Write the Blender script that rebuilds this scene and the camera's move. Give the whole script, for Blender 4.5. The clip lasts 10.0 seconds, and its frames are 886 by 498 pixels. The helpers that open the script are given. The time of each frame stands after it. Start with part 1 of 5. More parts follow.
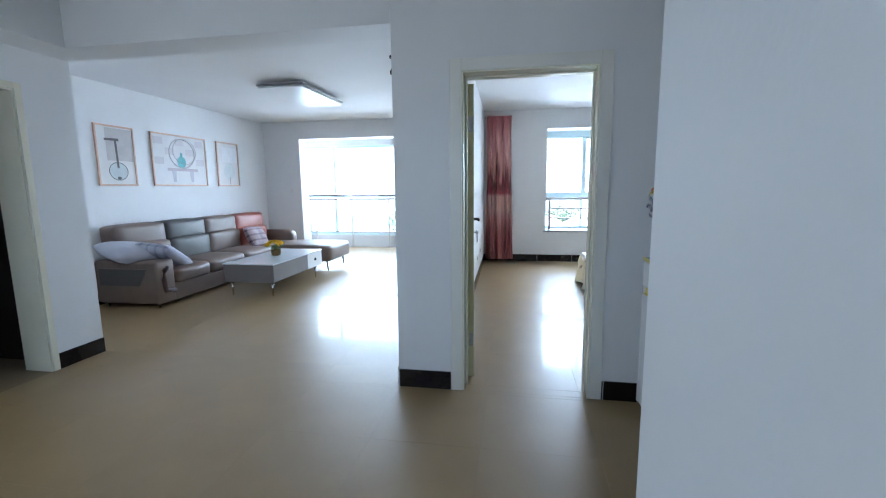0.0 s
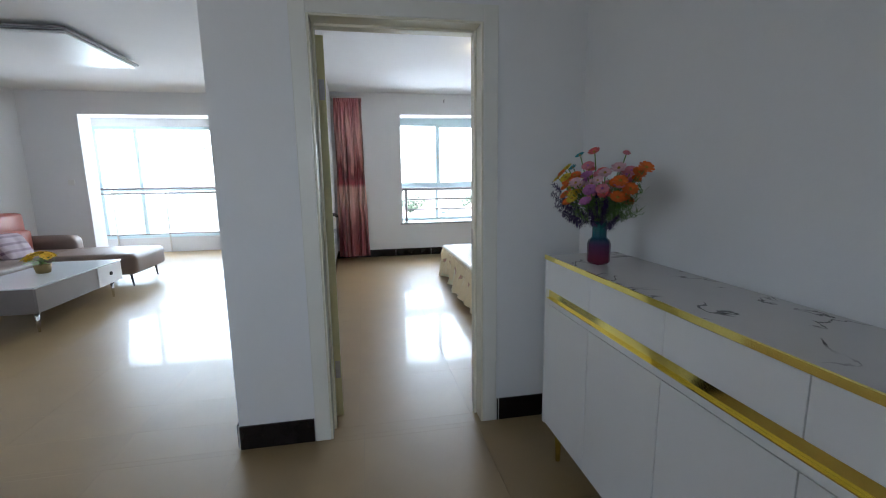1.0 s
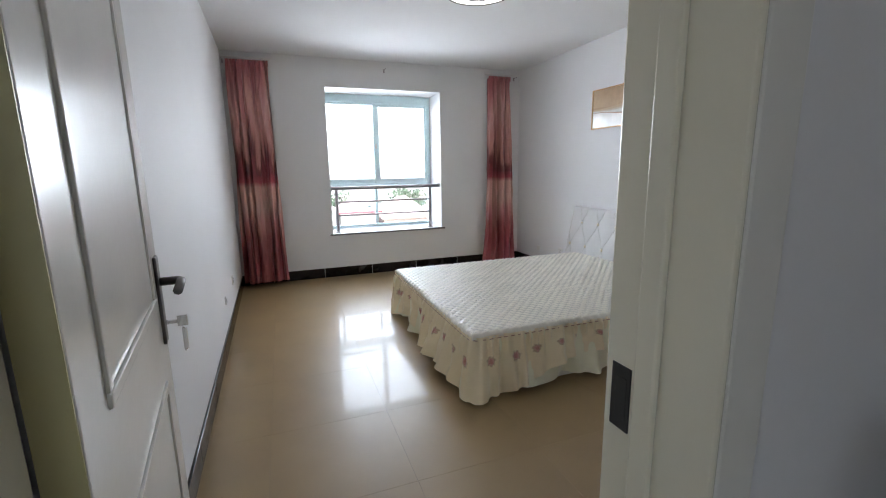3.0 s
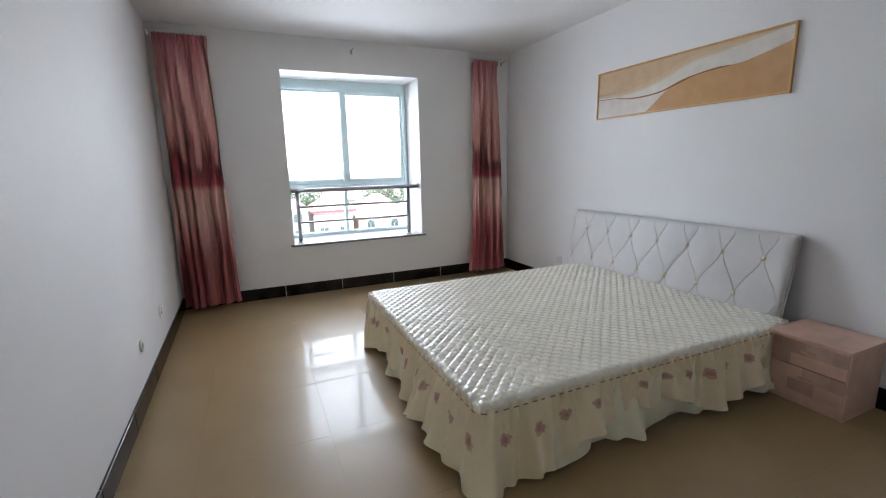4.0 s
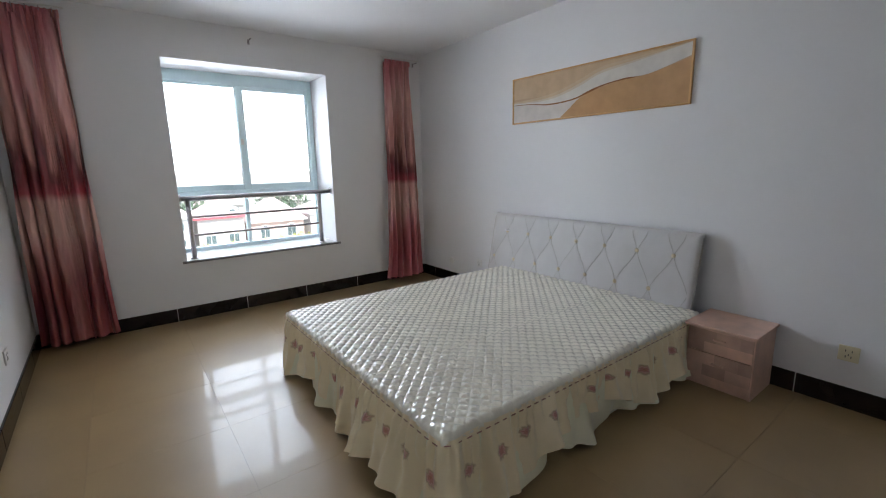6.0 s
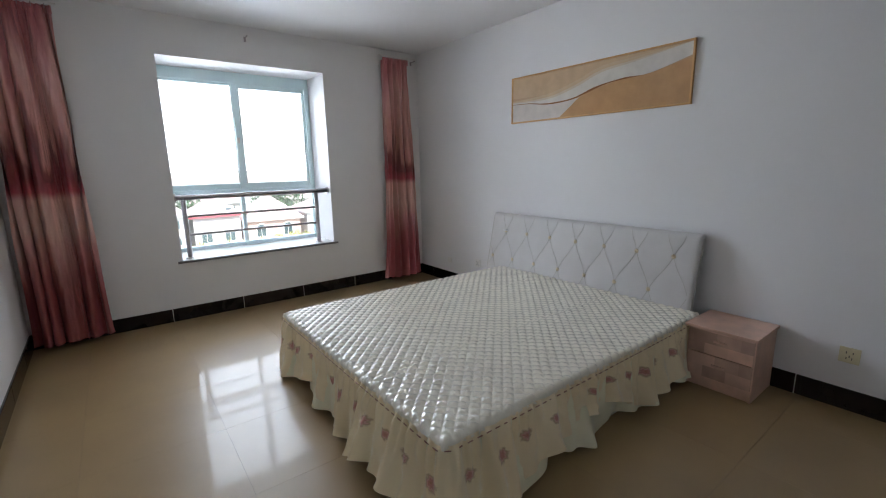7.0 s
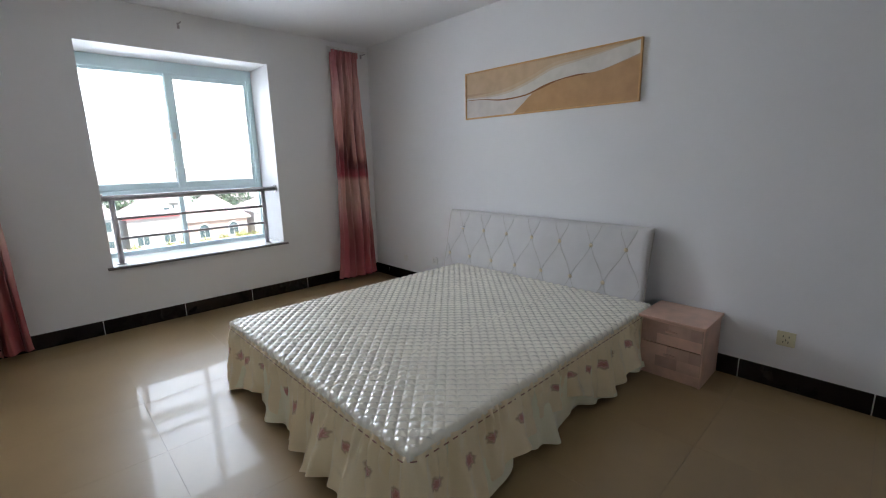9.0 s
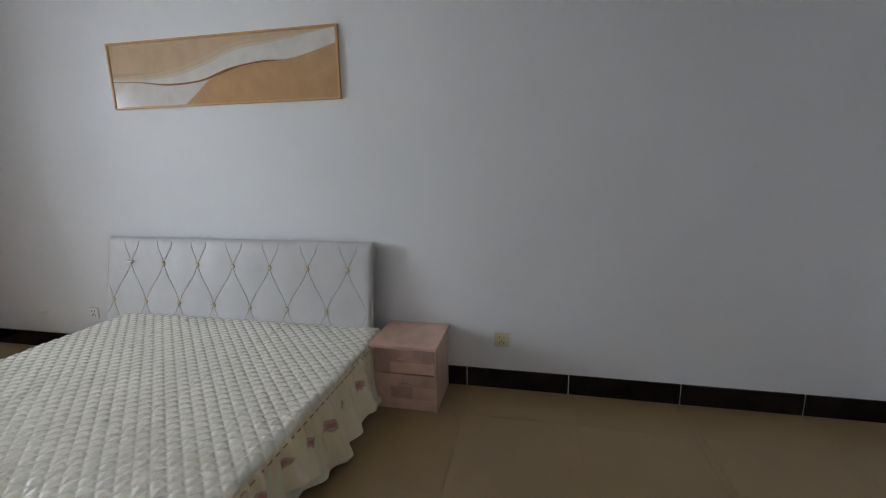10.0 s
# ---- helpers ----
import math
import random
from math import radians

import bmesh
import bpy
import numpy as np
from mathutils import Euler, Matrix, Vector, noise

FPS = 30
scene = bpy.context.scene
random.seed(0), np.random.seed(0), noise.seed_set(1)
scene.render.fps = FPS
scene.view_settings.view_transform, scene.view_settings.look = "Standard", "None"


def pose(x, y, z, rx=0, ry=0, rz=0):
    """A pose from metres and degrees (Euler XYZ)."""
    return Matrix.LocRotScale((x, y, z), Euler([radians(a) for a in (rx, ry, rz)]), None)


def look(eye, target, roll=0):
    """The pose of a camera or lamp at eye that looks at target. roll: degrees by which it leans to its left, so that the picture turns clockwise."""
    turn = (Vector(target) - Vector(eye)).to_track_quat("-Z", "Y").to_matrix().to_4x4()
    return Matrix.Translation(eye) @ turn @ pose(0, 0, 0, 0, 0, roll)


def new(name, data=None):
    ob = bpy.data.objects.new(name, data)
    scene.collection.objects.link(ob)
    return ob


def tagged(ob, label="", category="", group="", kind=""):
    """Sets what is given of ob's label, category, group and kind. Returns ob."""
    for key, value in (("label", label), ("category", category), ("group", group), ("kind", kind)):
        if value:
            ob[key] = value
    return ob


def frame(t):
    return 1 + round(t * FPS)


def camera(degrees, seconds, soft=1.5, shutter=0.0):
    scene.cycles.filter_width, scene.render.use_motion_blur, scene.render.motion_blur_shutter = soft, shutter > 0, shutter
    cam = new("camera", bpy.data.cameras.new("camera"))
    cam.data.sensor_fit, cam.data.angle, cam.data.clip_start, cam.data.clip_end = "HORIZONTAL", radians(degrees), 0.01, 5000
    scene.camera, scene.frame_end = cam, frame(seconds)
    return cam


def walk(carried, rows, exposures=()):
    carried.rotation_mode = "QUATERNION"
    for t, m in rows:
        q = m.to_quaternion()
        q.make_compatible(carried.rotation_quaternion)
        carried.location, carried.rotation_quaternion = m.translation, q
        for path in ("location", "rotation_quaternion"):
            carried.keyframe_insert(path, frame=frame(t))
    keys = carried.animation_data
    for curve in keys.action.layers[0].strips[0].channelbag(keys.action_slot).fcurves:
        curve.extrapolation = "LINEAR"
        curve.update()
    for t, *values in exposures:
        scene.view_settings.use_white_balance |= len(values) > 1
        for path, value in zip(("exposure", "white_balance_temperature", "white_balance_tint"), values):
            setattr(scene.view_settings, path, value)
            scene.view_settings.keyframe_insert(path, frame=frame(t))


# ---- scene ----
cam = camera(91.9, 10.0, soft=1.1)
PATH = [
    (0, (0.232, 0.743, 1.369), (-0.097, 2.695, 1.087), -0.6),
    (0.5, (0.14, 0.999, 1.32), (0.063, 2.976, 1.027), -0.6),
    (1, (0.11, 1.358, 1.344), (0.469, 3.298, 1.016), -0.8),
    (1.5, (0.025, 1.681, 1.387), (0.622, 3.556, 1.033), -1.3),
    (2, (0.06, 2.137, 1.363), (0.747, 3.981, 1.007), -1.0),
    (2.3, (0.071, 2.466, 1.354), (0.77, 4.307, 1.004), -1.0),
    (2.5, (0.098, 2.61, 1.354), (0.779, 4.457, 0.998), -1.2),
    (2.7, (0.128, 2.805, 1.366), (0.806, 4.651, 1.005), -1.0),
    (3.8, (0.388, 3.809, 1.406), (1.139, 5.622, 1.021), -1.1),
    (4, (0.41, 3.893, 1.399), (1.198, 5.691, 1.015), -1.3),
    (4.5, (0.434, 4.061, 1.395), (1.347, 5.798, 1.006), -1.2),
    (5, (0.374, 4.13, 1.407), (1.416, 5.793, 1.019), -1.2),
    (5.5, (0.363, 4.138, 1.416), (1.487, 5.747, 1.029), -1.2),
    (6, (0.336, 4.158, 1.417), (1.514, 5.728, 1.034), -1.2),
    (7.5, (0.348, 4.201, 1.427), (1.538, 5.758, 1.027), -0.9),
    (8, (0.352, 4.211, 1.431), (1.541, 5.763, 1.011), -0.6),
    (8.5, (0.349, 4.213, 1.433), (1.56, 5.75, 1.018), -1.0),
    (9, (0.372, 4.262, 1.424), (1.72, 5.682, 1.015), -1.2),
    (9.5, (0.635, 4.352, 1.398), (2.25, 5.459, 0.994), -1.3),
    (10, (1.001, 4.416, 1.396), (2.919, 4.828, 1.008), -0.9),
]
EXPOSURES = [(0.0, 2.1, 5250, 2), (0.5, 1.97, 5550, 4), (1.0, 1.77, 5850, 5), (1.6, 1.62, 6000, 5), (2.0, 1.53, 6050, 7), (2.5, 1.55, 6200, 8),
             (4.0, 1.43, 6250, 9), (6.0, 1.14, 6250, 9), (9.0, 1.07, 6250, 9), (10.0, 1.2, 6300, 8)]
walk(cam, [(t, look(e, a, r)) for t, e, a, r in PATH], EXPOSURES)

# ---- light ----
world = bpy.data.worlds.new("sky_world")
scene.world = world
world.use_nodes = True
wn = world.node_tree.nodes
sky = wn.new("ShaderNodeTexSky")
sky.sky_type = "NISHITA"
sky.sun_disc = False
sky.sun_elevation = radians(48)
sky.sun_rotation = radians(180)
sky.air_density, sky.dust_density, sky.ozone_density = 1.0, 1.0, 1.0
wn["Background"].inputs[1].default_value = 0.15
world.node_tree.links.new(sky.outputs[0], wn["Background"].inputs[0])

sun_data = bpy.data.lights.new("sun", "SUN")
sun_data.energy, sun_data.angle, sun_data.color = 4.2, radians(0.6), (1.0, 0.95, 0.88)
sun = new("sun", sun_data)
sun.matrix_world = look((0, -30, 34), (0, 0, 0))


def daylight(name, c, size_x, size_y, to, watts):
    """Area lamp standing in for sky light at an opening."""
    d = bpy.data.lights.new(name, "AREA")
    d.shape, d.size, d.size_y = "RECTANGLE", size_x, size_y
    d.energy, d.color = watts, (0.945, 0.97, 1.09)
    new(name, d).matrix_world = look(c, to)


daylight("bedroom_window_light", (1.54, 9.80, 2.02), 2.5, 2.1, (1.54, 5.8, 1.15), 86)
daylight("balcony_window_light", (-2.70, 11.15, 1.95), 4.4, 2.2, (-2.70, 5.5, 0.75), 115)
# Added fill lamps that brighten the hall walls from unseen, invented openings.
daylight("hall_back_fill", (-1.40, -4.24, 1.60), 2.6, 1.4, (-1.40, 9, 1.60), 3.3)
daylight("hall_side_fill", (-3.54, 1.75, 1.60), 0.9, 1.1, (1.2, 2.4, 1.50), 1.0)


# ---- materials ----
def ramp_set(node, stops):
    el = node.color_ramp.elements
    while len(el) < len(stops):
        el.new(0.5)
    for e, (p, c) in zip(el, stops):
        e.position, e.color = p, (*c, 1)


def mat(name, color, rough=0.5, metal=0.0, spec=0.5, vary=0.06, scale=6.0, bump=0.0, bump_scale=120.0, rand=0.0, island=0.0, coat=0.0):
    m = bpy.data.materials.new(name)
    m.use_nodes = True
    t = m.node_tree
    n, l = t.nodes, t.links
    b = n["Principled BSDF"]
    b.inputs["Metallic"].default_value = metal
    b.inputs["Specular IOR Level"].default_value = spec
    b.inputs["Coat Weight"].default_value = coat
    tc = n.new("ShaderNodeTexCoord")
    no = n.new("ShaderNodeTexNoise")
    no.inputs["Scale"].default_value = scale
    no.inputs["Detail"].default_value = 6
    l.new(tc.outputs["Object"], no.inputs["Vector"])
    r = n.new("ShaderNodeValToRGB")
    lo = [max(0, c * (1 - vary)) for c in color]
    hi = [min(1, c * (1 + vary)) for c in color]
    ramp_set(r, [(0.3, lo), (0.7, hi)])
    l.new(no.outputs["Fac"], r.inputs["Fac"])
    out = r.outputs["Color"]
    if rand or island:
        hs = n.new("ShaderNodeHueSaturation")
        if rand:
            src = n.new("ShaderNodeObjectInfo").outputs["Random"]
        else:
            src = n.new("ShaderNodeNewGeometry").outputs["Random Per Island"]
        mr = n.new("ShaderNodeMapRange")
        k = rand or island
        mr.inputs["To Min"].default_value, mr.inputs["To Max"].default_value = 1 - k, 1 + k
        l.new(src, mr.inputs["Value"])
        l.new(mr.outputs[0], hs.inputs["Value"])
        l.new(out, hs.inputs["Color"])
        out = hs.outputs["Color"]
    l.new(out, b.inputs["Base Color"])
    mr2 = n.new("ShaderNodeMapRange")
    mr2.inputs["To Min"].default_value, mr2.inputs["To Max"].default_value = max(0.0, rough * 0.88), min(1.0, rough * 1.12)
    l.new(no.outputs["Fac"], mr2.inputs["Value"])
    l.new(mr2.outputs[0], b.inputs["Roughness"])
    if bump:
        n2 = n.new("ShaderNodeTexNoise")
        n2.inputs["Scale"].default_value = bump_scale
        n2.inputs["Detail"].default_value = 4
        l.new(tc.outputs["Object"], n2.inputs["Vector"])
        bp = n.new("ShaderNodeBump")
        bp.inputs["Strength"].default_value = bump
        bp.inputs["Distance"].default_value = 0.01
        l.new(n2.outputs["Fac"], bp.inputs["Height"])
        l.new(bp.outputs[0], b.inputs["Normal"])
    return m


def glow(name, color, strength):
    m = bpy.data.materials.new(name)
    m.use_nodes = True
    b = m.node_tree.nodes["Principled BSDF"]
    b.inputs["Base Color"].default_value = (*color, 1)
    b.inputs["Emission Color"].default_value = (*color, 1)
    b.inputs["Emission Strength"].default_value = strength
    return m


def glass(name, tint=(1, 1, 1)):
    m = bpy.data.materials.new(name)
    m.use_nodes = True
    n, l = m.node_tree.nodes, m.node_tree.links
    tr = n.new("ShaderNodeBsdfTransparent")
    tr.inputs[0].default_value = (*tint, 1)
    gl = n.new("ShaderNodeBsdfGlossy")
    gl.inputs["Roughness"].default_value = 0.02
    mx = n.new("ShaderNodeMixShader")
    fr = n.new("ShaderNodeFresnel")
    fr.inputs[0].default_value = 1.45
    l.new(fr.outputs[0], mx.inputs[0])
    l.new(tr.outputs[0], mx.inputs[1])
    l.new(gl.outputs[0], mx.inputs[2])
    l.new(mx.outputs[0], n["Material Output"].inputs[0])
    return m


M = {}
M["wall"] = mat("wall_paint", (0.80, 0.80, 0.80), 0.62, vary=0.02, scale=1.5, bump=0.06, bump_scale=60, spec=0.3)
M["ceiling"] = mat("ceiling_paint", (0.82, 0.82, 0.82), 0.8, vary=0.02, scale=1.2, bump=0.04, bump_scale=50, spec=0.2)
M["tile"] = mat("polished_tile", (0.345, 0.243, 0.116), 0.38, vary=0.06, scale=3.0, rand=0.015, spec=0.58, coat=0.36)
M["tile"].node_tree.nodes["Principled BSDF"].inputs["Coat Roughness"].default_value = 0.045
M["tile"].node_tree.nodes["Principled BSDF"].inputs["Coat IOR"].default_value = 1.32
M["grout"] = mat("grout", (0.27, 0.215, 0.14), 0.7)
M["skirt"] = mat("skirting_tile", (0.012, 0.008, 0.007), 0.13, vary=0.25, scale=9, rand=0.15, spec=0.3)
M["groutw"] = mat("skirting_grout", (0.62, 0.60, 0.57), 0.8)
M["jamb"] = mat("cream_door_paint", (0.81, 0.78, 0.64), 0.20, vary=0.03, scale=3, bump=0.02, bump_scale=40)
M["casing"] = mat("pale_casing_paint", (0.77, 0.76, 0.70), 0.35, vary=0.02, scale=3)
M["leaf_edge"] = mat("olive_cream_door_edge", (0.58, 0.54, 0.29), 0.45, vary=0.05, scale=4)
M["leafm"] = mat("door_leaf_paint", (0.80, 0.79, 0.74), 0.22, vary=0.03, scale=3, bump=0.03, bump_scale=30)
# white plastic, with the cyan of the window light put into its colour
M["upvc"] = mat("cyan_tinted_upvc", (0.74, 0.90, 0.93), 0.3, vary=0.02)
M["steel"] = mat("brushed_steel", (0.42, 0.40, 0.40), 0.3, metal=1.0, vary=0.08, scale=30)
M["darksteel"] = mat("dark_steel", (0.13, 0.125, 0.12), 0.35, metal=1.0, vary=0.08, scale=30)
M["stone"] = mat("white_sill_stone", (0.78, 0.78, 0.77), 0.18, vary=0.05, scale=5)
M["stone_edge"] = mat("grey_sill_edge", (0.16, 0.15, 0.15), 0.4)
M["glass"] = glass("window_glass", (0.97, 0.99, 0.98))
M["white"] = mat("white_gloss", (0.80, 0.80, 0.80), 0.16, vary=0.01, coat=0.3)
M["plastic"] = mat("white_plastic", (0.78, 0.77, 0.74), 0.35, vary=0.02)
M["cream_plastic"] = mat("cream_plastic", (0.70, 0.64, 0.42), 0.35, vary=0.04)
M["gold"] = mat("polished_gold", (0.90, 0.76, 0.22), 0.10, metal=1.0, vary=0.05)
M["black"] = mat("black_metal", (0.015, 0.015, 0.016), 0.4, vary=0.1)
M["chrome"] = mat("chrome", (0.75, 0.75, 0.76), 0.08, metal=1.0, vary=0.02)
# near-black colour in place of missing light in the side room
M["dark"] = mat("unlit_near_black", (0.03, 0.025, 0.02), 0.6, vary=0.2)
M["leather"] = mat("taupe_leather", (0.180, 0.130, 0.102), 0.44, vary=0.08, scale=5, bump=0.12, bump_scale=160)
M["leather2"] = mat("grey_leather", (0.080, 0.076, 0.068), 0.44, vary=0.08, scale=5, bump=0.12, bump_scale=160)
M["leather_red"] = mat("terracotta_leather", (0.36, 0.10, 0.065), 0.38, vary=0.08, scale=5, bump=0.12, bump_scale=160)
M["wood_frame"] = mat("light_wood_frame", (0.66, 0.43, 0.32), 0.45, vary=0.12, scale=14)
M["foliage"] = mat("foliage", (0.15, 0.205, 0.13), 0.6, vary=0.4, scale=1.5, island=0.35)
M["stem"] = mat("stem_green", (0.14, 0.26, 0.05), 0.5, vary=0.2, scale=20, island=0.25)


# ---- building helpers ----
BASE = {}


def link(name, bm, material, smooth=False):
    me = bpy.data.meshes.new(name)
    bm.to_mesh(me)
    bm.free()
    if smooth:
        me.polygons.foreach_set("use_smooth", [True] * len(me.polygons))
    ob = new(name, me)
    if material:
        me.materials.append(material)
    return ob


def thing(name, base, label, category, group="", kind=""):
    ob = new(name)
    ob.empty_display_size = 0.1
    ob.location = base
    BASE[ob.name] = Vector(base)
    return tagged(ob, label, category, group, kind)


def part(name, bm, material, parent, label="", smooth=False):
    ob = link(name, bm, material, smooth)
    ob.parent = parent
    if parent.name in BASE:
        ob.matrix_parent_inverse = Matrix.Translation(-BASE[parent.name])
    if label:
        ob["label"] = label
    return ob


def solid(name, bm, material, label, category, group="", kind="", smooth=False):
    return tagged(link(name, bm, material, smooth), label, category, group, kind)


def box(x0, x1, y0, y1, z0, z1, bevel=0.0, seg=2, bm=None):
    own = bm is None
    tmp = bmesh.new()
    bmesh.ops.create_cube(tmp, size=1)
    for v in tmp.verts:
        v.co = Vector(((x0 + x1) / 2 + v.co.x * (x1 - x0), (y0 + y1) / 2 + v.co.y * (y1 - y0), (z0 + z1) / 2 + v.co.z * (z1 - z0)))
    if bevel:
        bmesh.ops.bevel(tmp, geom=tmp.edges[:], offset=bevel, segments=seg, affect="EDGES", profile=0.5)
    if own:
        return tmp
    return add(bm, tmp)


def add(bm, tmp):
    me = bpy.data.meshes.new("tmp")
    tmp.to_mesh(me)
    tmp.free()
    bm.from_mesh(me)
    bpy.data.meshes.remove(me)
    return bm


def boxes(*rows, bevel=0.0):
    bm = bmesh.new()
    for r in rows:
        box(*r, bevel=bevel, bm=bm)
    return bm


def tube(points, radius, sides=8, bm=None, radius_end=None):
    bm = bm or bmesh.new()
    pts = [Vector(p) for p in points]
    rings = []
    for i, p in enumerate(pts):
        d = (pts[min(i + 1, len(pts) - 1)] - pts[max(i - 1, 0)]).normalized()
        side = d.cross(Vector((0, 0, 1)))
        if side.length < 1e-3:
            side = Vector((1, 0, 0))
        side.normalize()
        up = side.cross(d)
        r = radius if radius_end is None else radius + (radius_end - radius) * i / (len(pts) - 1)
        rings.append([bm.verts.new(p + r * (math.cos(a) * side + math.sin(a) * up)) for a in [2 * math.pi * k / sides for k in range(sides)]])
    for a, b in zip(rings, rings[1:]):
        for k in range(sides):
            bm.faces.new((a[k], a[(k + 1) % sides], b[(k + 1) % sides], b[k]))
    bm.faces.new(rings[0][::-1])
    bm.faces.new(rings[-1])
    return bm


def lathe(profile, cx, cy, sides=32, bm=None):
    bm = bm or bmesh.new()
    rings = [[bm.verts.new((cx + r * math.cos(2 * math.pi * k / sides), cy + r * math.sin(2 * math.pi * k / sides), z)) for k in range(sides)] for r, z in profile]
    for a, b in zip(rings, rings[1:]):
        for k in range(sides):
            bm.faces.new((a[k], a[(k + 1) % sides], b[(k + 1) % sides], b[k]))
    if profile[0][0] > 1e-4:
        bm.faces.new(rings[0][::-1])
    if profile[-1][0] > 1e-4:
        bm.faces.new(rings[-1])
    return bm


def sheet(nu, nv, fn, uv=None, bm=None):
    """A grid of nu x nv quads; fn(u, v) gives the place, uv(u, v) the texture place."""
    bm = bm or bmesh.new()
    lay = bm.loops.layers.uv.verify()
    g = [[bm.verts.new(fn(i / nu, j / nv)) for j in range(nv + 1)] for i in range(nu + 1)]
    for i in range(nu):
        for j in range(nv):
            f = bm.faces.new((g[i][j], g[i + 1][j], g[i + 1][j + 1], g[i][j + 1]))
            if uv:
                for lp, (a, b) in zip(f.loops, ((i, j), (i + 1, j), (i + 1, j + 1), (i, j + 1))):
                    lp[lay].uv = uv(a / nu, b / nv)
    return bm


def cushion(x0, x1, y0, y1, z0, z1, r=0.05, puff=0.03, n=10):
    """A padded block: rounded edges and swollen faces."""
    bm = bmesh.new()
    bmesh.ops.create_cube(bm, size=2)
    bmesh.ops.subdivide_edges(bm, edges=bm.edges[:], cuts=n, use_grid_fill=True)
    h = Vector(((x1 - x0) / 2, (y1 - y0) / 2, (z1 - z0) / 2))
    c = Vector(((x1 + x0) / 2, (y1 + y0) / 2, (z1 + z0) / 2))
    for v in bm.verts:
        u = v.co.copy()
        p = Vector([math.copysign(abs(a) ** 0.75, a) * k for a, k in zip(u, h)])
        q = Vector([max(-k + r, min(k - r, a)) for a, k in zip(p, h)])
        d = p - q
        if d.length > r:
            d = d.normalized() * r
        elif d.length > 1e-6 and sum(abs(abs(a) - k) < 1e-5 for a, k in zip(p, h)):
            d = d.normalized() * r
        w = [(1 - a * a) for a in u]
        bulge = Vector([math.copysign(puff, u[i]) * w[(i + 1) % 3] * w[(i + 2) % 3] if abs(abs(u[i]) - 1) < 1e-4 else 0 for i in range(3)])
        v.co = c + q + d + bulge
    return bm

# ---- the setting ----
CEIL = 2.74
NORTH = 8.82      # inner face of the window wall
EAST = 3.52       # wall behind the headboard
WESTB = -0.40     # bedroom side of the wall to the living room, at its far end
DOOR = (-0.105, 0.717, 2.08)


def wall(name, label, *rows):
    return solid(name, boxes(*rows), M["wall"], label, "wall", kind="structure")


wall("wall_north", "white painted outer wall with a window and a balcony opening",
     (-4.95, -3.99, NORTH, 9.14, 0, CEIL), (-3.99, -0.95, NORTH, 9.14, 2.35, CEIL), (-0.95, WESTB, NORTH, 9.14, 0, CEIL), (WESTB, 0.785, NORTH, 9.36, 0, CEIL),
     (0.785, 2.295, NORTH, 9.36, 0, 0.55), (0.785, 2.295, NORTH, 9.36, 2.40, CEIL), (2.295, 3.70, NORTH, 9.36, 0, CEIL))
wall("wall_east", "plain white painted wall behind the headboard", (EAST, 3.70, 2.2, NORTH, 0, CEIL))
SKEW = -0.020     # that wall runs a little out of square


def west(y):
    return -0.345 + SKEW * (y - NORTH)


bm = boxes((-0.55, WESTB, 3.675, NORTH, 0, CEIL))
for v in bm.verts:
    if v.co.x > -0.5:
        v.co.x = west(v.co.y)
solid("wall_partition", bm, M["wall"], "white painted wall between bedroom and living room", "wall", kind="structure")
wall("wall_door", "white painted wall round the bedroom doorway",
     (-0.55, DOOR[0], 3.495, 3.675, 0, CEIL), (DOOR[1], 1.262, 3.495, 3.675, 0, CEIL), (DOOR[0], DOOR[1], 3.495, 3.675, DOOR[2], CEIL))
wall("wall_hall_east", "plain white painted hall wall behind the sideboard", (1.262, 1.56, 1.165, 3.675, 0, CEIL))
wall("wall_hall_end", "plain white painted wall end beside the hall", (0.357, 1.56, -4.04, 1.165, 0, CEIL))
wall("wall_bedroom_south", "plain white painted bedroom wall", (1.56, EAST, 2.2, 2.36, 0, CEIL))
# Unseen: openings added for the fill lamps, outer slab added to block the sun.
wall("wall_hall_back", "plain white walls closing the hall, with added openings and sun-blocking slab",
     (-3.50, -2.80, -4.2, -4.04, 0, CEIL), (0.0, 1.56, -4.2, -4.04, 0, CEIL), (-2.80, 0.0, -4.2, -4.04, 0, 0.85), (-2.80, 0.0, -4.2, -4.04, 2.35, CEIL), (-3.50, -3.26, -4.04, 1.30, 0, CEIL), (-3.50, -3.26, 2.20, 2.45, 0, CEIL), (-3.50, -3.26, 1.30, 2.20, 0, 1.05), (-3.50, -3.26, 1.30, 2.20, 2.15, CEIL), (-3.50, 1.56, -6.4, -4.2, 2.45, CEIL))
wall("wall_stub", "white painted wall end beside the sofa",
     (-3.50, -3.26, 3.34, 3.765, 0, CEIL), (-4.95, -3.50, 3.60, 3.765, 0, CEIL), (-3.50, -3.26, 2.45, 3.34, 2.09, CEIL))
wall("wall_west", "white painted wall behind the sofa", (-4.95, -4.75, 3.765, NORTH, 0, CEIL))
solid("beam", boxes((-3.26, -0.55, 3.485, 3.765, 2.385, CEIL), (-3.26, -2.95, 2.0, 3.485, 2.385, CEIL)), M["wall"], "white painted ceiling beam between hall and living room", "beam", kind="structure")
LIVING = 2.68     # lower ceiling of the living room
solid("ceiling", boxes((-4.95, 3.70, -4.2, 9.36, CEIL, CEIL + 0.12), (-4.75, -0.55, 3.765, NORTH, LIVING, CEIL), (-4.95, -0.55, 9.14, 10.9, 2.50, 2.62)), M["ceiling"], "plain white painted ceiling", "ceiling", kind="structure")
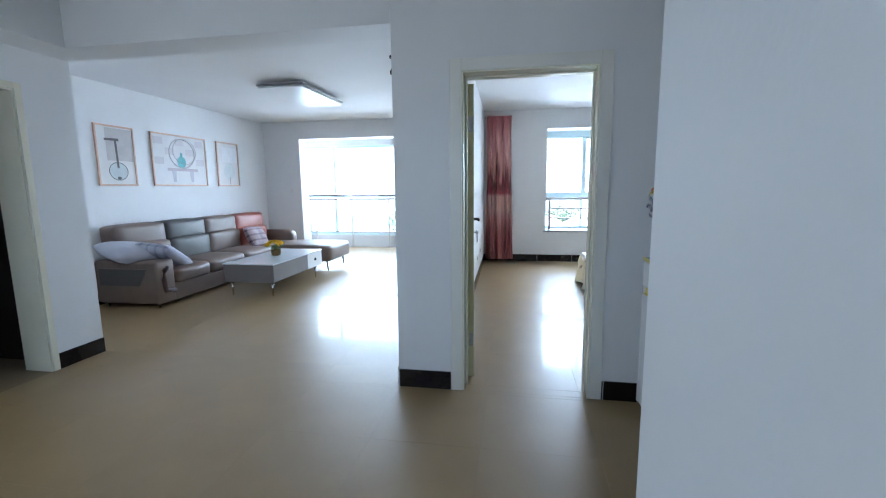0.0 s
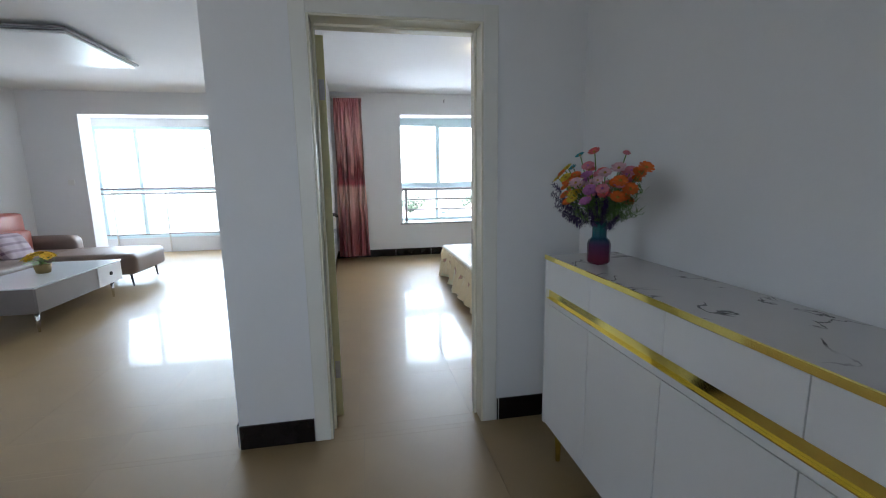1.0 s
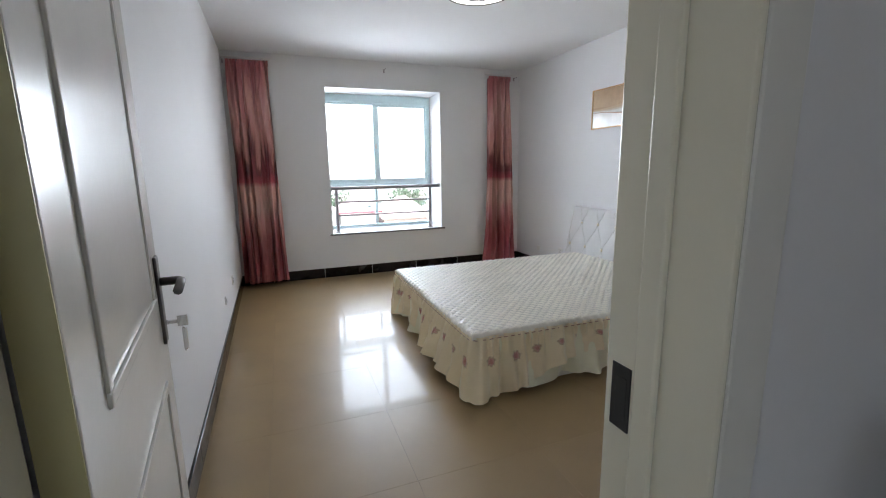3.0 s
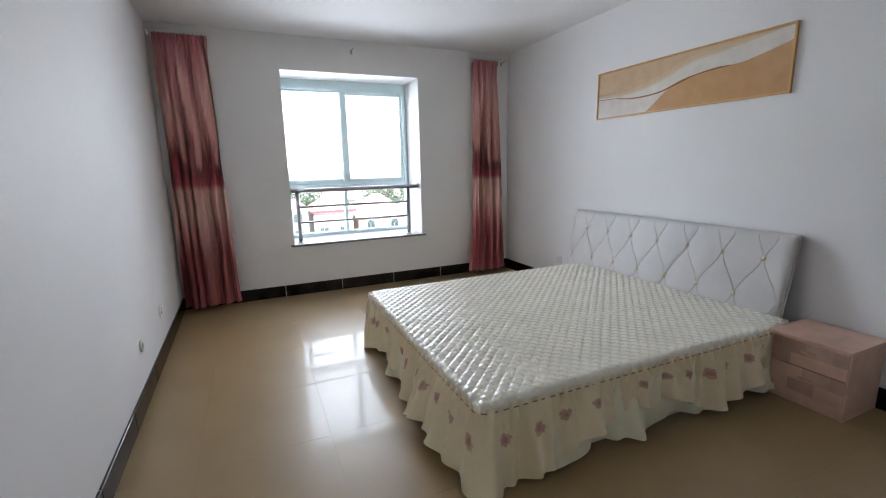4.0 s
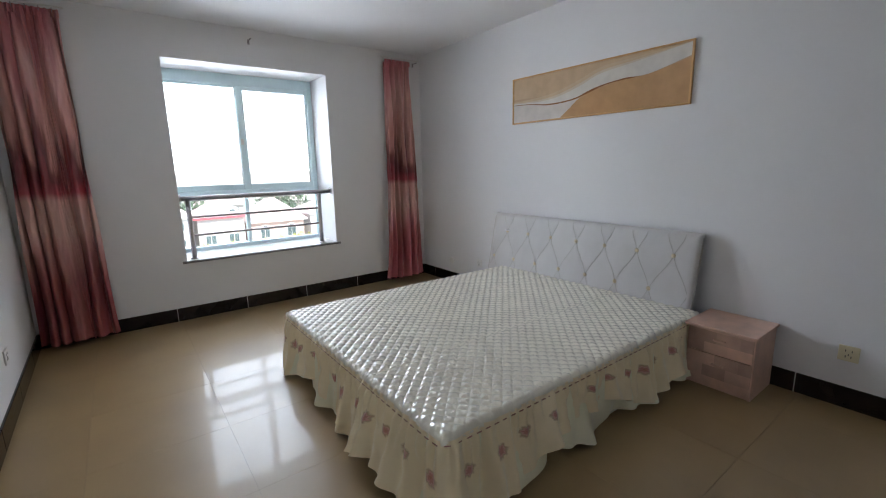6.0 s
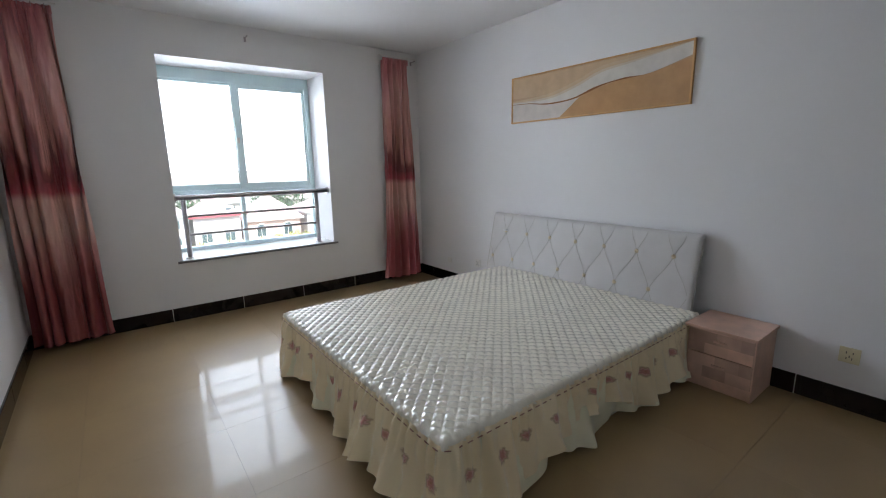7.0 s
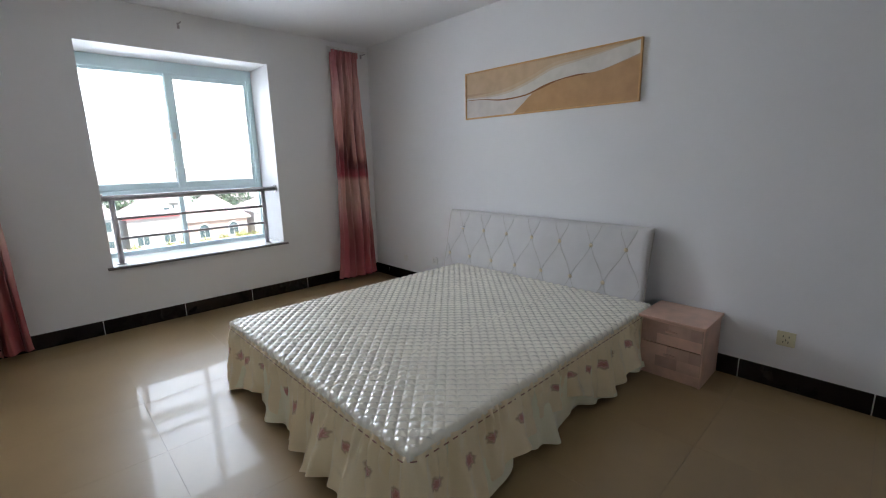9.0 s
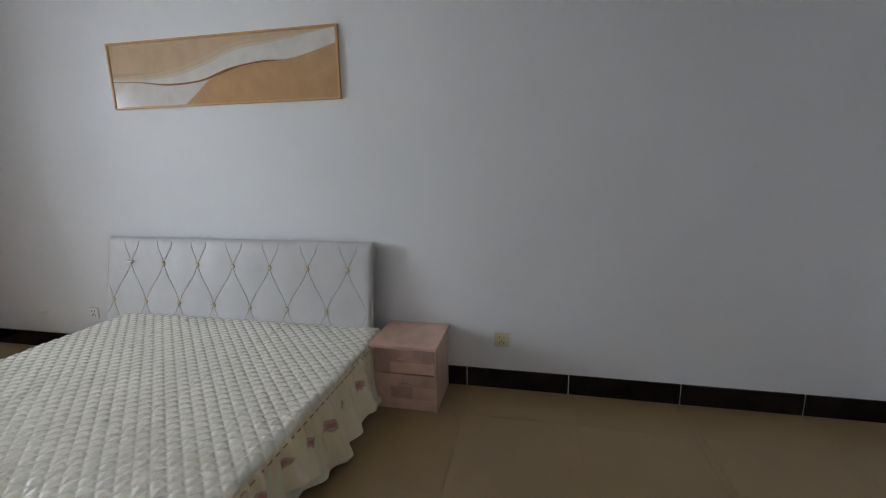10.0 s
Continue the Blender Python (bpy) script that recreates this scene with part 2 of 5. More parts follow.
# room beyond the hall's side door; its darkness is put into the colour
solid("wall_side_room", boxes((-5.2, -3.50, 2.25, 2.40, 0, 2.5), (-5.2, -5.05, 2.40, 3.60, 0, 2.5), (-5.05, -3.50, 3.50, 3.60, 0, 2.5), (-5.05, -3.50, 2.40, 3.50, 2.4, 2.5)), M["dark"], "side room walls coloured near black to stand for darkness", "wall", kind="structure")
# balcony
solid("wall_balcony", boxes((-4.95, -0.55, 10.42, 10.56, 0, 0.28), (-4.95, -4.70, 9.14, 10.56, 0, 2.5), (-0.70, -0.55, 9.14, 10.56, 0, 2.5), (-4.70, -0.70, 10.42, 10.56, 2.36, 2.5)), M["wall"], "white painted balcony parapet and side walls", "wall", kind="structure")

floor = solid("floor", boxes((-5.2, 3.70, -4.2, 9.14, -0.2, -0.002), (-4.95, -0.55, 9.14, 10.56, -0.2, -0.002)), M["grout"], "polished beige porcelain floor tiles with thin joints", "floor", kind="structure")

# ---- doorway, casings and door ----
dw = thing("door_frame", (0.3, 3.5, 0), "cream painted door casing and lining of the bedroom", "door frame", kind="structure")
x0, x1, zt = DOOR
for nm, r in (("casing", (x0 - 0.075, x0, 3.482, 3.502, 0, zt + 0.075)), ("casing", (x1, x1 + 0.075, 3.482, 3.502, 0, zt + 0.075)), ("casing", (x0, x1, 3.482, 3.502, zt, zt + 0.075)),
              ("casing", (x0 - 0.075, x0, 3.673, 3.690, 0, zt + 0.075)), ("casing", (x1, x1 + 0.075, 3.673, 3.690, 0, zt + 0.075)), ("casing", (x0, x1, 3.673, 3.690, zt, zt + 0.075)),
              ("lining", (x0, x0 + 0.012, 3.483, 3.689, 0, zt)), ("lining", (x1 - 0.012, x1, 3.483, 3.689, 0, zt)), ("lining", (x0 + 0.012, x1 - 0.012, 3.483, 3.689, zt - 0.012, zt)),
              ("door_stop", (x0 + 0.012, x0 + 0.026, 3.575, 3.615, 0, zt - 0.012)), ("door_stop", (x1 - 0.026, x1 - 0.012, 3.575, 3.615, 0, zt - 0.012)), ("door_stop", (x0 + 0.026, x1 - 0.026, 3.575, 3.615, zt - 0.026, zt - 0.012))):
    part(nm, box(*r, bevel=0.004), M["casing" if nm == "casing" else "jamb"], dw)
sp = part("strike_plate", box(x1 - 0.0145, x1 - 0.0118, 3.630, 3.672, 0.945, 1.06, bevel=0.001), M["black"], dw, "dark steel strike plate")
part("latch_hole", box(x1 - 0.0155, x1 - 0.0142, 3.637, 3.661, 0.965, 1.04, bevel=0.0005), M["black"], sp)

# leaf, opened against the wall; local x along the leaf, y its thickness
leaf = thing("door", (x0 + 0.002, 3.68, 0), "cream white panelled bedroom door standing open", "door")
BASE[leaf.name] = Vector((0, 0, 0))
part("panel", box(0.004, 0.80, 0, 0.045, 0.008, zt - 0.03, bevel=0.003), M["leafm"], leaf)
part("hinge_edge", box(0.0, 0.0038, 0.001, 0.044, 0.008, zt - 0.03), M["leaf_edge"], leaf, "olive cream hinge edge")
for za, zb in ((0.18, 0.85), (1.05, 1.90)):
    bm = boxes((0.13, 0.67, -0.006, 0.051, za, za + 0.025), (0.13, 0.67, -0.006, 0.051, zb - 0.025, zb), (0.13, 0.155, -0.006, 0.051, za + 0.025, zb - 0.025), (0.645, 0.67, -0.006, 0.051, za + 0.025, zb - 0.025), bevel=0.004)
    part("moulding", bm, M["leafm"], leaf)
for zc in (0.29, 1.79):
    part("hinge", boxes((-0.005, -0.0005, 0.006, 0.034, zc - 0.05, zc + 0.05), bevel=0.001), M["steel"], leaf, "steel butt hinge")
hd = part("handle_plate", box(0.722, 0.768, -0.008, 0.0, 0.93, 1.17, bevel=0.003), M["darksteel"], leaf, "brushed steel lever handle with keys")
part("lever", tube([(0.745, -0.008, 1.10), (0.745, -0.05, 1.10), (0.735, -0.058, 1.10), (0.62, -0.058, 1.10)], 0.0115, bm=None), M["darksteel"], hd, smooth=True)
kb = tube([(0.745, -0.008, 0.985), (0.745, -0.035, 0.985)], 0.006)
box(0.742, 0.748, -0.06, -0.035, 0.97, 1.0, bevel=0.001, bm=kb)
for k in range(3):
    box(0.735 + 0.008 * k, 0.738 + 0.008 * k, -0.056 + 0.004 * k, -0.044, 0.905 - 0.006 * k, 0.965, bevel=0.001, bm=kb)
part("keys", kb, M["chrome"], hd)
leaf.matrix_basis = Matrix.Translation((x0 + 0.057, 3.700, 0)) @ Matrix.Rotation(radians(97), 4, "Z")
# leaf is mirrored in thickness so that the room face looks into the room
for ob in leaf.children:
    ob.matrix_parent_inverse = Matrix.Rotation(0, 4, "Z")

sd = thing("side_door_frame", (-3.26, 2.9, 0), "cream painted casing of a dark side doorway", "door frame", kind="structure")
for r in ((-3.26, -3.245, 3.34, 3.385, 0, 2.135), (-3.26, -3.245, 2.405, 2.45, 0, 2.135), (-3.26, -3.245, 2.45, 3.34, 2.09, 2.135), (-3.50, -3.2605, 3.328, 3.34, 0, 2.09), (-3.50, -3.2605, 2.45, 2.462, 0, 2.09), (-3.50, -3.2605, 2.462, 3.328, 2.078, 2.09)):
    part("casing", box(*r, bevel=0.003), M["jamb"], sd)

# ---- bedroom window ----
M["rubber"] = mat("grey_rubber", (0.10, 0.11, 0.11), 0.7)
win = thing("window_1", (1.54, 9.31, 0.55), "white sliding window over fixed lower panes", "window", kind="structure")
WX0, WX1, WZ0, WZ1, WY = 0.785, 2.295, 0.575, 2.40, 9.31
def bar(x0, x1, z0, z1, y0=WY - 0.03, y1=WY + 0.03):
    return (x0, x1, y0, y1, z0, z1)
IX0, IX1 = WX0 + 0.012, 2.252
part("outer_frame", boxes(bar(WX0, IX0, WZ0, WZ1), bar(IX1, WX1, WZ0, WZ1), bar(IX0, IX1, 2.30, WZ1), bar(IX0, IX1, WZ0, 0.618), bar(IX0, IX1, 1.145, 1.20), bar(1.452, 1.492, 0.618, 1.145), bevel=0.004), M["upvc"], win)
part("frame_lip", boxes((IX1 - 0.012, IX1 + 0.010, WY - 0.048, WY - 0.0302, 1.20, 2.312), (IX0, IX1 - 0.012, WY - 0.048, WY - 0.0302, 2.29, 2.312), bevel=0.002), M["upvc"], win)
# two sliding sashes, the right one nearer to the room
for a, b, wl, wr, zt, yy in ((IX0, 1.505, 0.020, 0.038, 2.268, WY + 0.005), (1.468, 2.240, 0.066, 0.028, 2.245, WY - 0.022)):
    s = part("sash", boxes((a, a + wl, yy - 0.012, yy + 0.012, 1.20, 2.30), (b - wr, b, yy - 0.012, yy + 0.012, 1.20, 2.30), (a + wl, b - wr, yy - 0.012, yy + 0.012, 1.20, 1.258), (a + wl, b - wr, yy - 0.012, yy + 0.012, zt, 2.30), bevel=0.003), M["upvc"], win)
    g = part("pane", box(a + wl, b - wr, yy - 0.003, yy + 0.003, 1.258, zt), M["glass"], s)
    g.visible_shadow = False
    part("glazing_bead", boxes((a + wl, a + wl + 0.006, yy - 0.006, yy - 0.0035, 1.258, zt), (b - wr - 0.006, b - wr, yy - 0.006, yy - 0.0035, 1.258, zt)), M["rubber"], s, "dark rubber glazing bead")
for a, b in ((IX0, 1.452), (1.492, IX1)):
    g = part("pane", box(a, b, WY - 0.003, WY + 0.003, 0.618, 1.145), M["glass"], win)
    g.visible_shadow = False
part("sash_latch", box(1.476, 1.502, WY - 0.046, WY - 0.034, 1.68, 1.74, bevel=0.003), M["plastic"], win)
sill = thing("window_sill", (1.54, 8.95, 0.55), "white stone window sill with a dark front edge", "window sill", kind="structure")
part("slab", box(0.785, 2.295, 8.82, 9.28, 0.5505, 0.575, bevel=0.002), M["stone"], sill)
part("front_edge", box(0.745, 2.335, 8.79, 8.8195, 0.551, 0.572, bevel=0.003), M["stone_edge"], sill)
rail = thing("window_guard_rail", (1.54, 8.92, 0.575), "brushed steel guard rail standing on the window sill", "railing")
part("top_rail", tube([(0.786, 8.90, 1.155), (2.294, 8.90, 1.155)], 0.024, 14), M["steel"], rail, smooth=True)
for xx in (0.86, 2.15):
    p = part("post", tube([(xx, 8.90, 0.58), (xx, 8.90, 1.14)], 0.022, 12), M["steel"], rail, smooth=True)
    part("foot_plate", lathe([(0.038, 0.575), (0.038, 0.585), (0.02, 0.592)], xx, 8.90, 16), M["steel"], p)
for zz in (0.975, 0.80):
    part("bar", tube([(0.86, 8.90, zz), (2.15, 8.90, zz)], 0.012, 8), M["steel"], rail, smooth=True)
for xx in (0.79, 2.29):
    part("wall_flange", tube([(xx, 8.90, 1.155), (xx + (0.012 if xx < 1 else -0.012), 8.90, 1.155)], 0.04, 16), M["steel"], rail)

# ---- balcony glazing ----
bw = thing("window_2", (-2.6, 10.49, 0.28), "white framed balcony glazing above a low parapet", "window", kind="structure")
BY = 10.49
xs = [-4.70, -3.98, -2.35, -0.70]
part("outer_frame", boxes((-4.70, -0.70, BY - 0.03, BY + 0.03, 0.28, 0.34), (-4.70, -0.70, BY - 0.03, BY + 0.03, 1.17, 1.23), (-4.70, -0.70, BY - 0.03, BY + 0.03, 2.30, 2.36), bevel=0.004), M["upvc"], bw)
for k, x in enumerate(xs):
    a = x if k == 0 else x - 0.04
    part("mullion", boxes((a, a + 0.07 if k < 3 else x, BY - 0.032, BY + 0.032, 0.34, 1.17), (a, a + 0.07 if k < 3 else x, BY - 0.032, BY + 0.032, 1.23, 2.30), bevel=0.004), M["upvc"], bw)
for a, b in zip(xs, xs[1:]):
    for za, zb in ((0.34, 1.17), (1.23, 2.30)):
        g = part("pane", box(a + 0.03, b - 0.04, BY - 0.003, BY + 0.003, za, zb), M["glass"], bw)
        g.visible_shadow = False
br = thing("balcony_guard_rail", (-2.6, 10.36, 0), "balcony guard rail of thin steel bars on white posts", "railing")
for zz in (1.22, 1.13, 0.36):
    part("rail", tube([(-4.68, 10.36, zz), (-0.72, 10.36, zz)], 0.018 if zz > 1 else 0.012, 10), M["steel"], br, smooth=True)
for k in range(5):
    x = -4.45 + 0.9 * k
    part("post", tube([(x, 10.36, 0.0), (x, 10.36, 1.21)], 0.014, 8), M["plastic"], br, smooth=True)

# ---- outside ----
solid("ground", boxes((-4500, 4500, -4500, 4500, -12.6, -12.5)), mat("pale_ground", (0.50, 0.47, 0.42), 0.9, vary=0.25, scale=0.05), "pale dry ground far below the windows", "ground", kind="structure")
haze = bmesh.new()
ring = [(2200 * math.cos(2 * math.pi * k / 72), 2200 * math.sin(2 * math.pi * k / 72)) for k in range(72)]
lo_ring = [haze.verts.new((x, y, -12.4)) for x, y in ring]
hi_ring = [haze.verts.new((x, y, 420)) for x, y in ring]
for k in range(72):
    haze.faces.new((lo_ring[k], lo_ring[(k + 1) % 72], hi_ring[(k + 1) % 72], hi_ring[k]))
solid("backdrop", haze, glow("white_haze", (0.93, 0.96, 1.0), 0.75), "white hazy sky low over the horizon", "sky", kind="structure")
M["roof"] = mat("pale_red_roof_tiles", (0.70, 0.52, 0.51), 0.7, vary=0.14, scale=1.5)
M["fascia"] = mat("red_eaves_trim", (0.60, 0.10, 0.12), 0.6, vary=0.1)
M["render"] = mat("house_render", (0.62, 0.60, 0.57), 0.8, vary=0.06, scale=0.4)
M["pinkbrick"] = mat("pink_brick", (0.58, 0.42, 0.36), 0.8, vary=0.1, scale=0.8)
M["panes"] = mat("dark_panes", (0.10, 0.14, 0.15), 0.15, vary=0.1)
# lighter copy of the panes: outdoor glare put into the colour
M["palepanes"] = mat("glare_paled_panes", (0.52, 0.57, 0.60), 0.2, vary=0.08)
M["housetrim"] = mat("white_house_trim", (0.80, 0.80, 0.78), 0.6, vary=0.03)
M["bush"] = mat("yellow_green_bush", (0.36, 0.36, 0.12), 0.7, vary=0.3, scale=1.0, island=0.3)


def house(x, y, w, d, h, rise, facade, turn=0.0, arched=False, trim="housetrim", dormer=False, label="pale rendered villa with a pale red hip roof"):
    z0 = -12.5
    t = thing("house", (x, y, z0), label, "house", group="villas below the windows")
    BASE[t.name] = Vector((0, 0, 0))
    part("wall", box(-w / 2, w / 2, -d / 2, d / 2, 0, h), facade, t)
    bm = bmesh.new()
    e = 0.6
    corner = ((-w / 2 - e, -d / 2 - e), (w / 2 + e, -d / 2 - e), (w / 2 + e, d / 2 + e), (-w / 2 - e, d / 2 + e))
    part("eaves", box(-w / 2 - e, w / 2 + e, -d / 2 - e, d / 2 + e, h + 0.002, h + 0.35), M[trim], t)
    lo2 = [bm.verts.new((p[0], p[1], h + 0.352)) for p in corner]
    k = min(w, d) / 2 * 0.8
    top = [bm.verts.new(p) for p in ((-w / 2 + k, 0, h + rise), (w / 2 - k + 0.02, 0, h + rise))]
    bm.faces.new(lo2[::-1])
    bm.faces.new((lo2[0], lo2[1], top[1], top[0]))
    bm.faces.new((lo2[2], lo2[3], top[0], top[1]))
    bm.faces.new((lo2[1], lo2[2], top[1]))
    bm.faces.new((lo2[3], lo2[0], top[0]))
    part("roof", bm, M["roof"], t)
    part("ridge_tiles", tube([(-w / 2 + k, 0, h + rise), (w / 2 - k + 0.02, 0, h + rise)], 0.14, 8), M["roof"], t)
    if dormer:
        dm = part("dormer", box(w / 2 - 2.6, w / 2 - 0.7, -d / 2 + 0.8, 0, h + 0.3, h + 1.7), facade, t)
        part("window", box(w / 2 - 2.1, w / 2 - 1.2, -d / 2 + 0.74, -d / 2 + 0.82, h + 0.75, h + 1.4), M["panes"], dm)
    n = max(1, int(w / 3.6))
    storeys = max(1, int(h / 2.9))
    s_h = h / storeys
    for s in range(storeys):
        for i in range(n):
            cx = -w / 2 + (i + 0.5) * w / n
            za, zb = s_h * s + 0.9, s_h * s + min(2.4, s_h - 0.6)
            y0 = -d / 2
            wbm = box(cx - 0.8, cx + 0.8, y0 - 0.02, y0 + 0.1, za, zb)
            fbm = boxes((cx - 1.0, cx + 1.0, y0 - 0.08, y0 - 0.021, za - 0.15, za), (cx - 0.04, cx + 0.04, y0 - 0.05, y0 - 0.021, za, zb))
            if arched:
                tube([(cx, y0 - 0.02, zb), (cx, y0 + 0.1, zb)], 0.8, 20, bm=wbm)
                tube([(cx + 0.92 * math.cos(a), y0 - 0.06, zb + 0.92 * math.sin(a)) for a in [math.pi * j / 14 for j in range(15)]], 0.14, 6, bm=fbm)
                box(cx - 1.04, cx - 0.8, y0 - 0.1, y0 - 0.021, za, zb, bm=fbm)
                box(cx + 0.8, cx + 1.04, y0 - 0.1, y0 - 0.021, za, zb, bm=fbm)
            pw = part("window", wbm, M["panes"], t)
            part("frame", fbm, M["housetrim"], pw)
    t.matrix_basis = Matrix.Translation((x, y, z0)) @ Matrix.Rotation(radians(turn), 4, "Z")
    for ob in t.children:
        ob.matrix_parent_inverse = Matrix.Rotation(0, 4, "Z")
    return t


house(14.6, 94, 7.6, 9, 5.4, 2.9, M["render"], 0, trim="fascia", dormer=True, label="pale villa with red eaves and a dormer")
house(24.8, 95, 10, 10, 3.9, 4.2, M["pinkbrick"], -2, True, label="pink brick villa with arched windows and hip roof")
house(34.5, 96, 6.5, 9, 4.6, 2.4, M["render"], 4)
house(30.5, 112, 4.0, 5, 6.2, 1.6, M["render"], 0, label="narrow pale house with a small gable roof")
house(7.6, 92, 3.6, 8, 6.0, 2.0, M["render"], 3, label="narrow pale house beside the villas")
house(6.2, 76, 6.0, 6, 1.6, 1.6, M["render"], 0, trim="fascia", label="low annex with red eaves and hip roof")
house(-3, 96, 9, 9, 5.6, 2.6, M["pinkbrick"], 5)
house(-16, 98, 12, 10, 5.6, 2.6, M["render"], -4)
house(46, 98, 11, 10, 5.6, 2.6, M["render"], 6)
house(19, 118, 10, 10, 5.9, 2.2, M["render"], 3)
house(40, 120, 11, 10, 5.9, 2.2, M["render"], -5)
# taller blocks beyond the balcony
def block(x, y, w, d, storeys):
    t = thing("apartment_building", (x, y, -12.5), "white plain apartment block with rows of windows", "building", group="apartment blocks beyond the balcony")
    h = 3.0 * storeys
    part("wall", box(x - w / 2, x + w / 2, y - d / 2, y + d / 2, -12.5, -12.5 + h), M["upvc"], t)
    part("roof", box(x - w / 2 - 0.4, x + w / 2 + 0.4, y - d / 2 - 0.4, y + d / 2 + 0.4, -12.5 + h, -12.1 + h), M["render"], t)
    n = int(w / 4)
    for s in range(storeys):
        for i in range(n):
            cx = x - w / 2 + (i + 0.5) * w / n
            part("window", box(cx - 0.8, cx + 0.8, y - d / 2 - 0.05, y - d / 2 + 0.1, -12.5 + 3 * s + 0.9, -12.5 + 3 * s + 2.4), M["palepanes"], t)
block(-34, 60, 26, 12, 6)
block(-66, 70, 26, 12, 6)


def tree(x, y, h, seed):
    rnd = random.Random(seed)
    z0 = -12.5
    t = thing("tree", (x, y, z0), "leafy green broadleaf tree among the villas", "tree", group="trees outside")
    bm = tube([(x, y, z0), (x + 0.1, y, z0 + h * 0.35), (x, y + 0.1, z0 + h * 0.7)], 0.22, 8, radius_end=0.08)
    crown = bmesh.new()
    for k in range(9):
        a, rr, zz = rnd.uniform(0, 6.28), rnd.uniform(0.3, 0.42) * h, z0 + h * rnd.uniform(0.5, 0.95)
        cx, cy = x + rr * 0.7 * math.cos(a), y + rr * 0.7 * math.sin(a)
        tube([(x, y, z0 + h * 0.35), (cx, cy, zz)], 0.08, 5, bm=bm, radius_end=0.03)
        for j in range(60):
            d = Vector((rnd.gauss(0, 1), rnd.gauss(0, 1), rnd.gauss(0, 0.8)))
            d = d.normalized() * rnd.uniform(0.4, 1.0) * h * 0.17
            c = Vector((cx, cy, zz)) + d
            s = rnd.uniform(0.15, 0.38)
            q = Euler((rnd.uniform(0, 6), rnd.uniform(0, 6), rnd.uniform(0, 6))).to_matrix()
            vs = [crown.verts.new(c + q @ Vector(p) * s) for p in ((-1, 0, 0), (0, -0.6, 0.1), (1, 0, 0), (0, 0.6, -0.1))]
            crown.faces.new(vs)
    part("trunk", bm, mat("bark", (0.12, 0.09, 0.07), 0.9), t) if "bark" not in bpy.data.materials else part("trunk", bm, bpy.data.materials["bark"], t)
    part("crown", crown, M["foliage"], t)


for i, (x, y, h) in enumerate(((30.2, 106, 9.4), (33.5, 107, 9.0), (27.6, 108, 8.8), (12.4, 104, 9.2), (10.6, 106, 8.6), (45, 108, 9.4), (-9, 102, 9.3), (-26, 100, 9.5), (55, 104, 9.2))):
    tree(x, y, h, i)


def bush(x, y, r, seed):
    rnd = random.Random(seed)
    t = thing("bush", (x, y, -12.5), "yellow green clipped bush in front of a villa", "bush", group="bushes outside")
    bm = bmesh.new()
    for j in range(260):
        d = Vector((rnd.gauss(0, 1), rnd.gauss(0, 1), abs(rnd.gauss(0, 1)) * 0.8)).normalized() * rnd.uniform(0.5, 1.0) * r
        c = Vector((x, y, -12.45)) + d * (0.8 + 0.35 * noise.noise(d * 1.5 / r + Vector((seed, 0, 0))))
        s = rnd.uniform(0.12, 0.26)
        q = Euler((rnd.uniform(0, 6), rnd.uniform(0, 6), rnd.uniform(0, 6))).to_matrix()
        bm.faces.new([bm.verts.new(c + q @ Vector(p) * s) for p in ((-1, 0, 0), (0, -0.6, 0.1), (1, 0, 0), (0, 0.6, -0.1))])
    part("leaves", bm, M["bush"], t)
    part("stem", tube([(x, y, -12.5), (x, y, -12.5 + r * 0.6)], 0.06, 6), bpy.data.materials["bark"], t)


for i, (x, y, r) in enumerate(((15.6, 86, 1.9), (18.2, 87, 1.8), (21.3, 87, 1.7), (24.6, 87.5, 1.6), (27.8, 88, 2.0), (30.0, 88, 1.6), (11.2, 88, 1.5), (33.5, 88, 1.6))):
    bush(x, y, r, i + 1)

# ---- bedroom things ----
M["nwood"] = mat("pale_pink_wood_laminate", (0.66, 0.43, 0.325), 0.32, vary=0.14, scale=9)
M["nwood2"] = mat("pale_pink_wood_drawer", (0.78, 0.525, 0.41), 0.16, vary=0.16, scale=7)


def block_laminate(m, w, h, amount):
    """Adds staggered paler and darker boards to a laminate."""
    n, l = m.node_tree.nodes, m.node_tree.links
    b = n["Principled BSDF"]
    tc = n.new("ShaderNodeTexCoord")
    sp = n.new("ShaderNodeSeparateXYZ")
    l.new(tc.outputs["Object"], sp.inputs[0])
    cb = n.new("ShaderNodeCombineXYZ")
    l.new(sp.outputs[1], cb.inputs[0])
    l.new(sp.outputs[2], cb.inputs[1])
    br = n.new("ShaderNodeTexBrick")
    br.inputs["Color1"].default_value = (1 - amount, 1 - amount, 1 - amount, 1)
    br.inputs["Color2"].default_value = (1, 1, 1, 1)
    br.inputs["Mortar"].default_value = (1, 1, 1, 1)
    br.inputs["Mortar Size"].default_value = 0.0
    br.inputs["Scale"].default_value = 1.0
    br.inputs["Brick Width"].default_value = w
    br.inputs["Row Height"].default_value = h
    l.new(cb.outputs[0], br.inputs["Vector"])
    mx = n.new("ShaderNodeMix")
    mx.data_type, mx.blend_type = "RGBA", "MULTIPLY"
    mx.inputs[0].default_value = 1.0
    l.new(b.inputs["Base Color"].links[0].from_socket, mx.inputs[6])
    l.new(br.outputs["Color"], mx.inputs[7])
    l.new(mx.outputs[2], b.inputs["Base Color"])


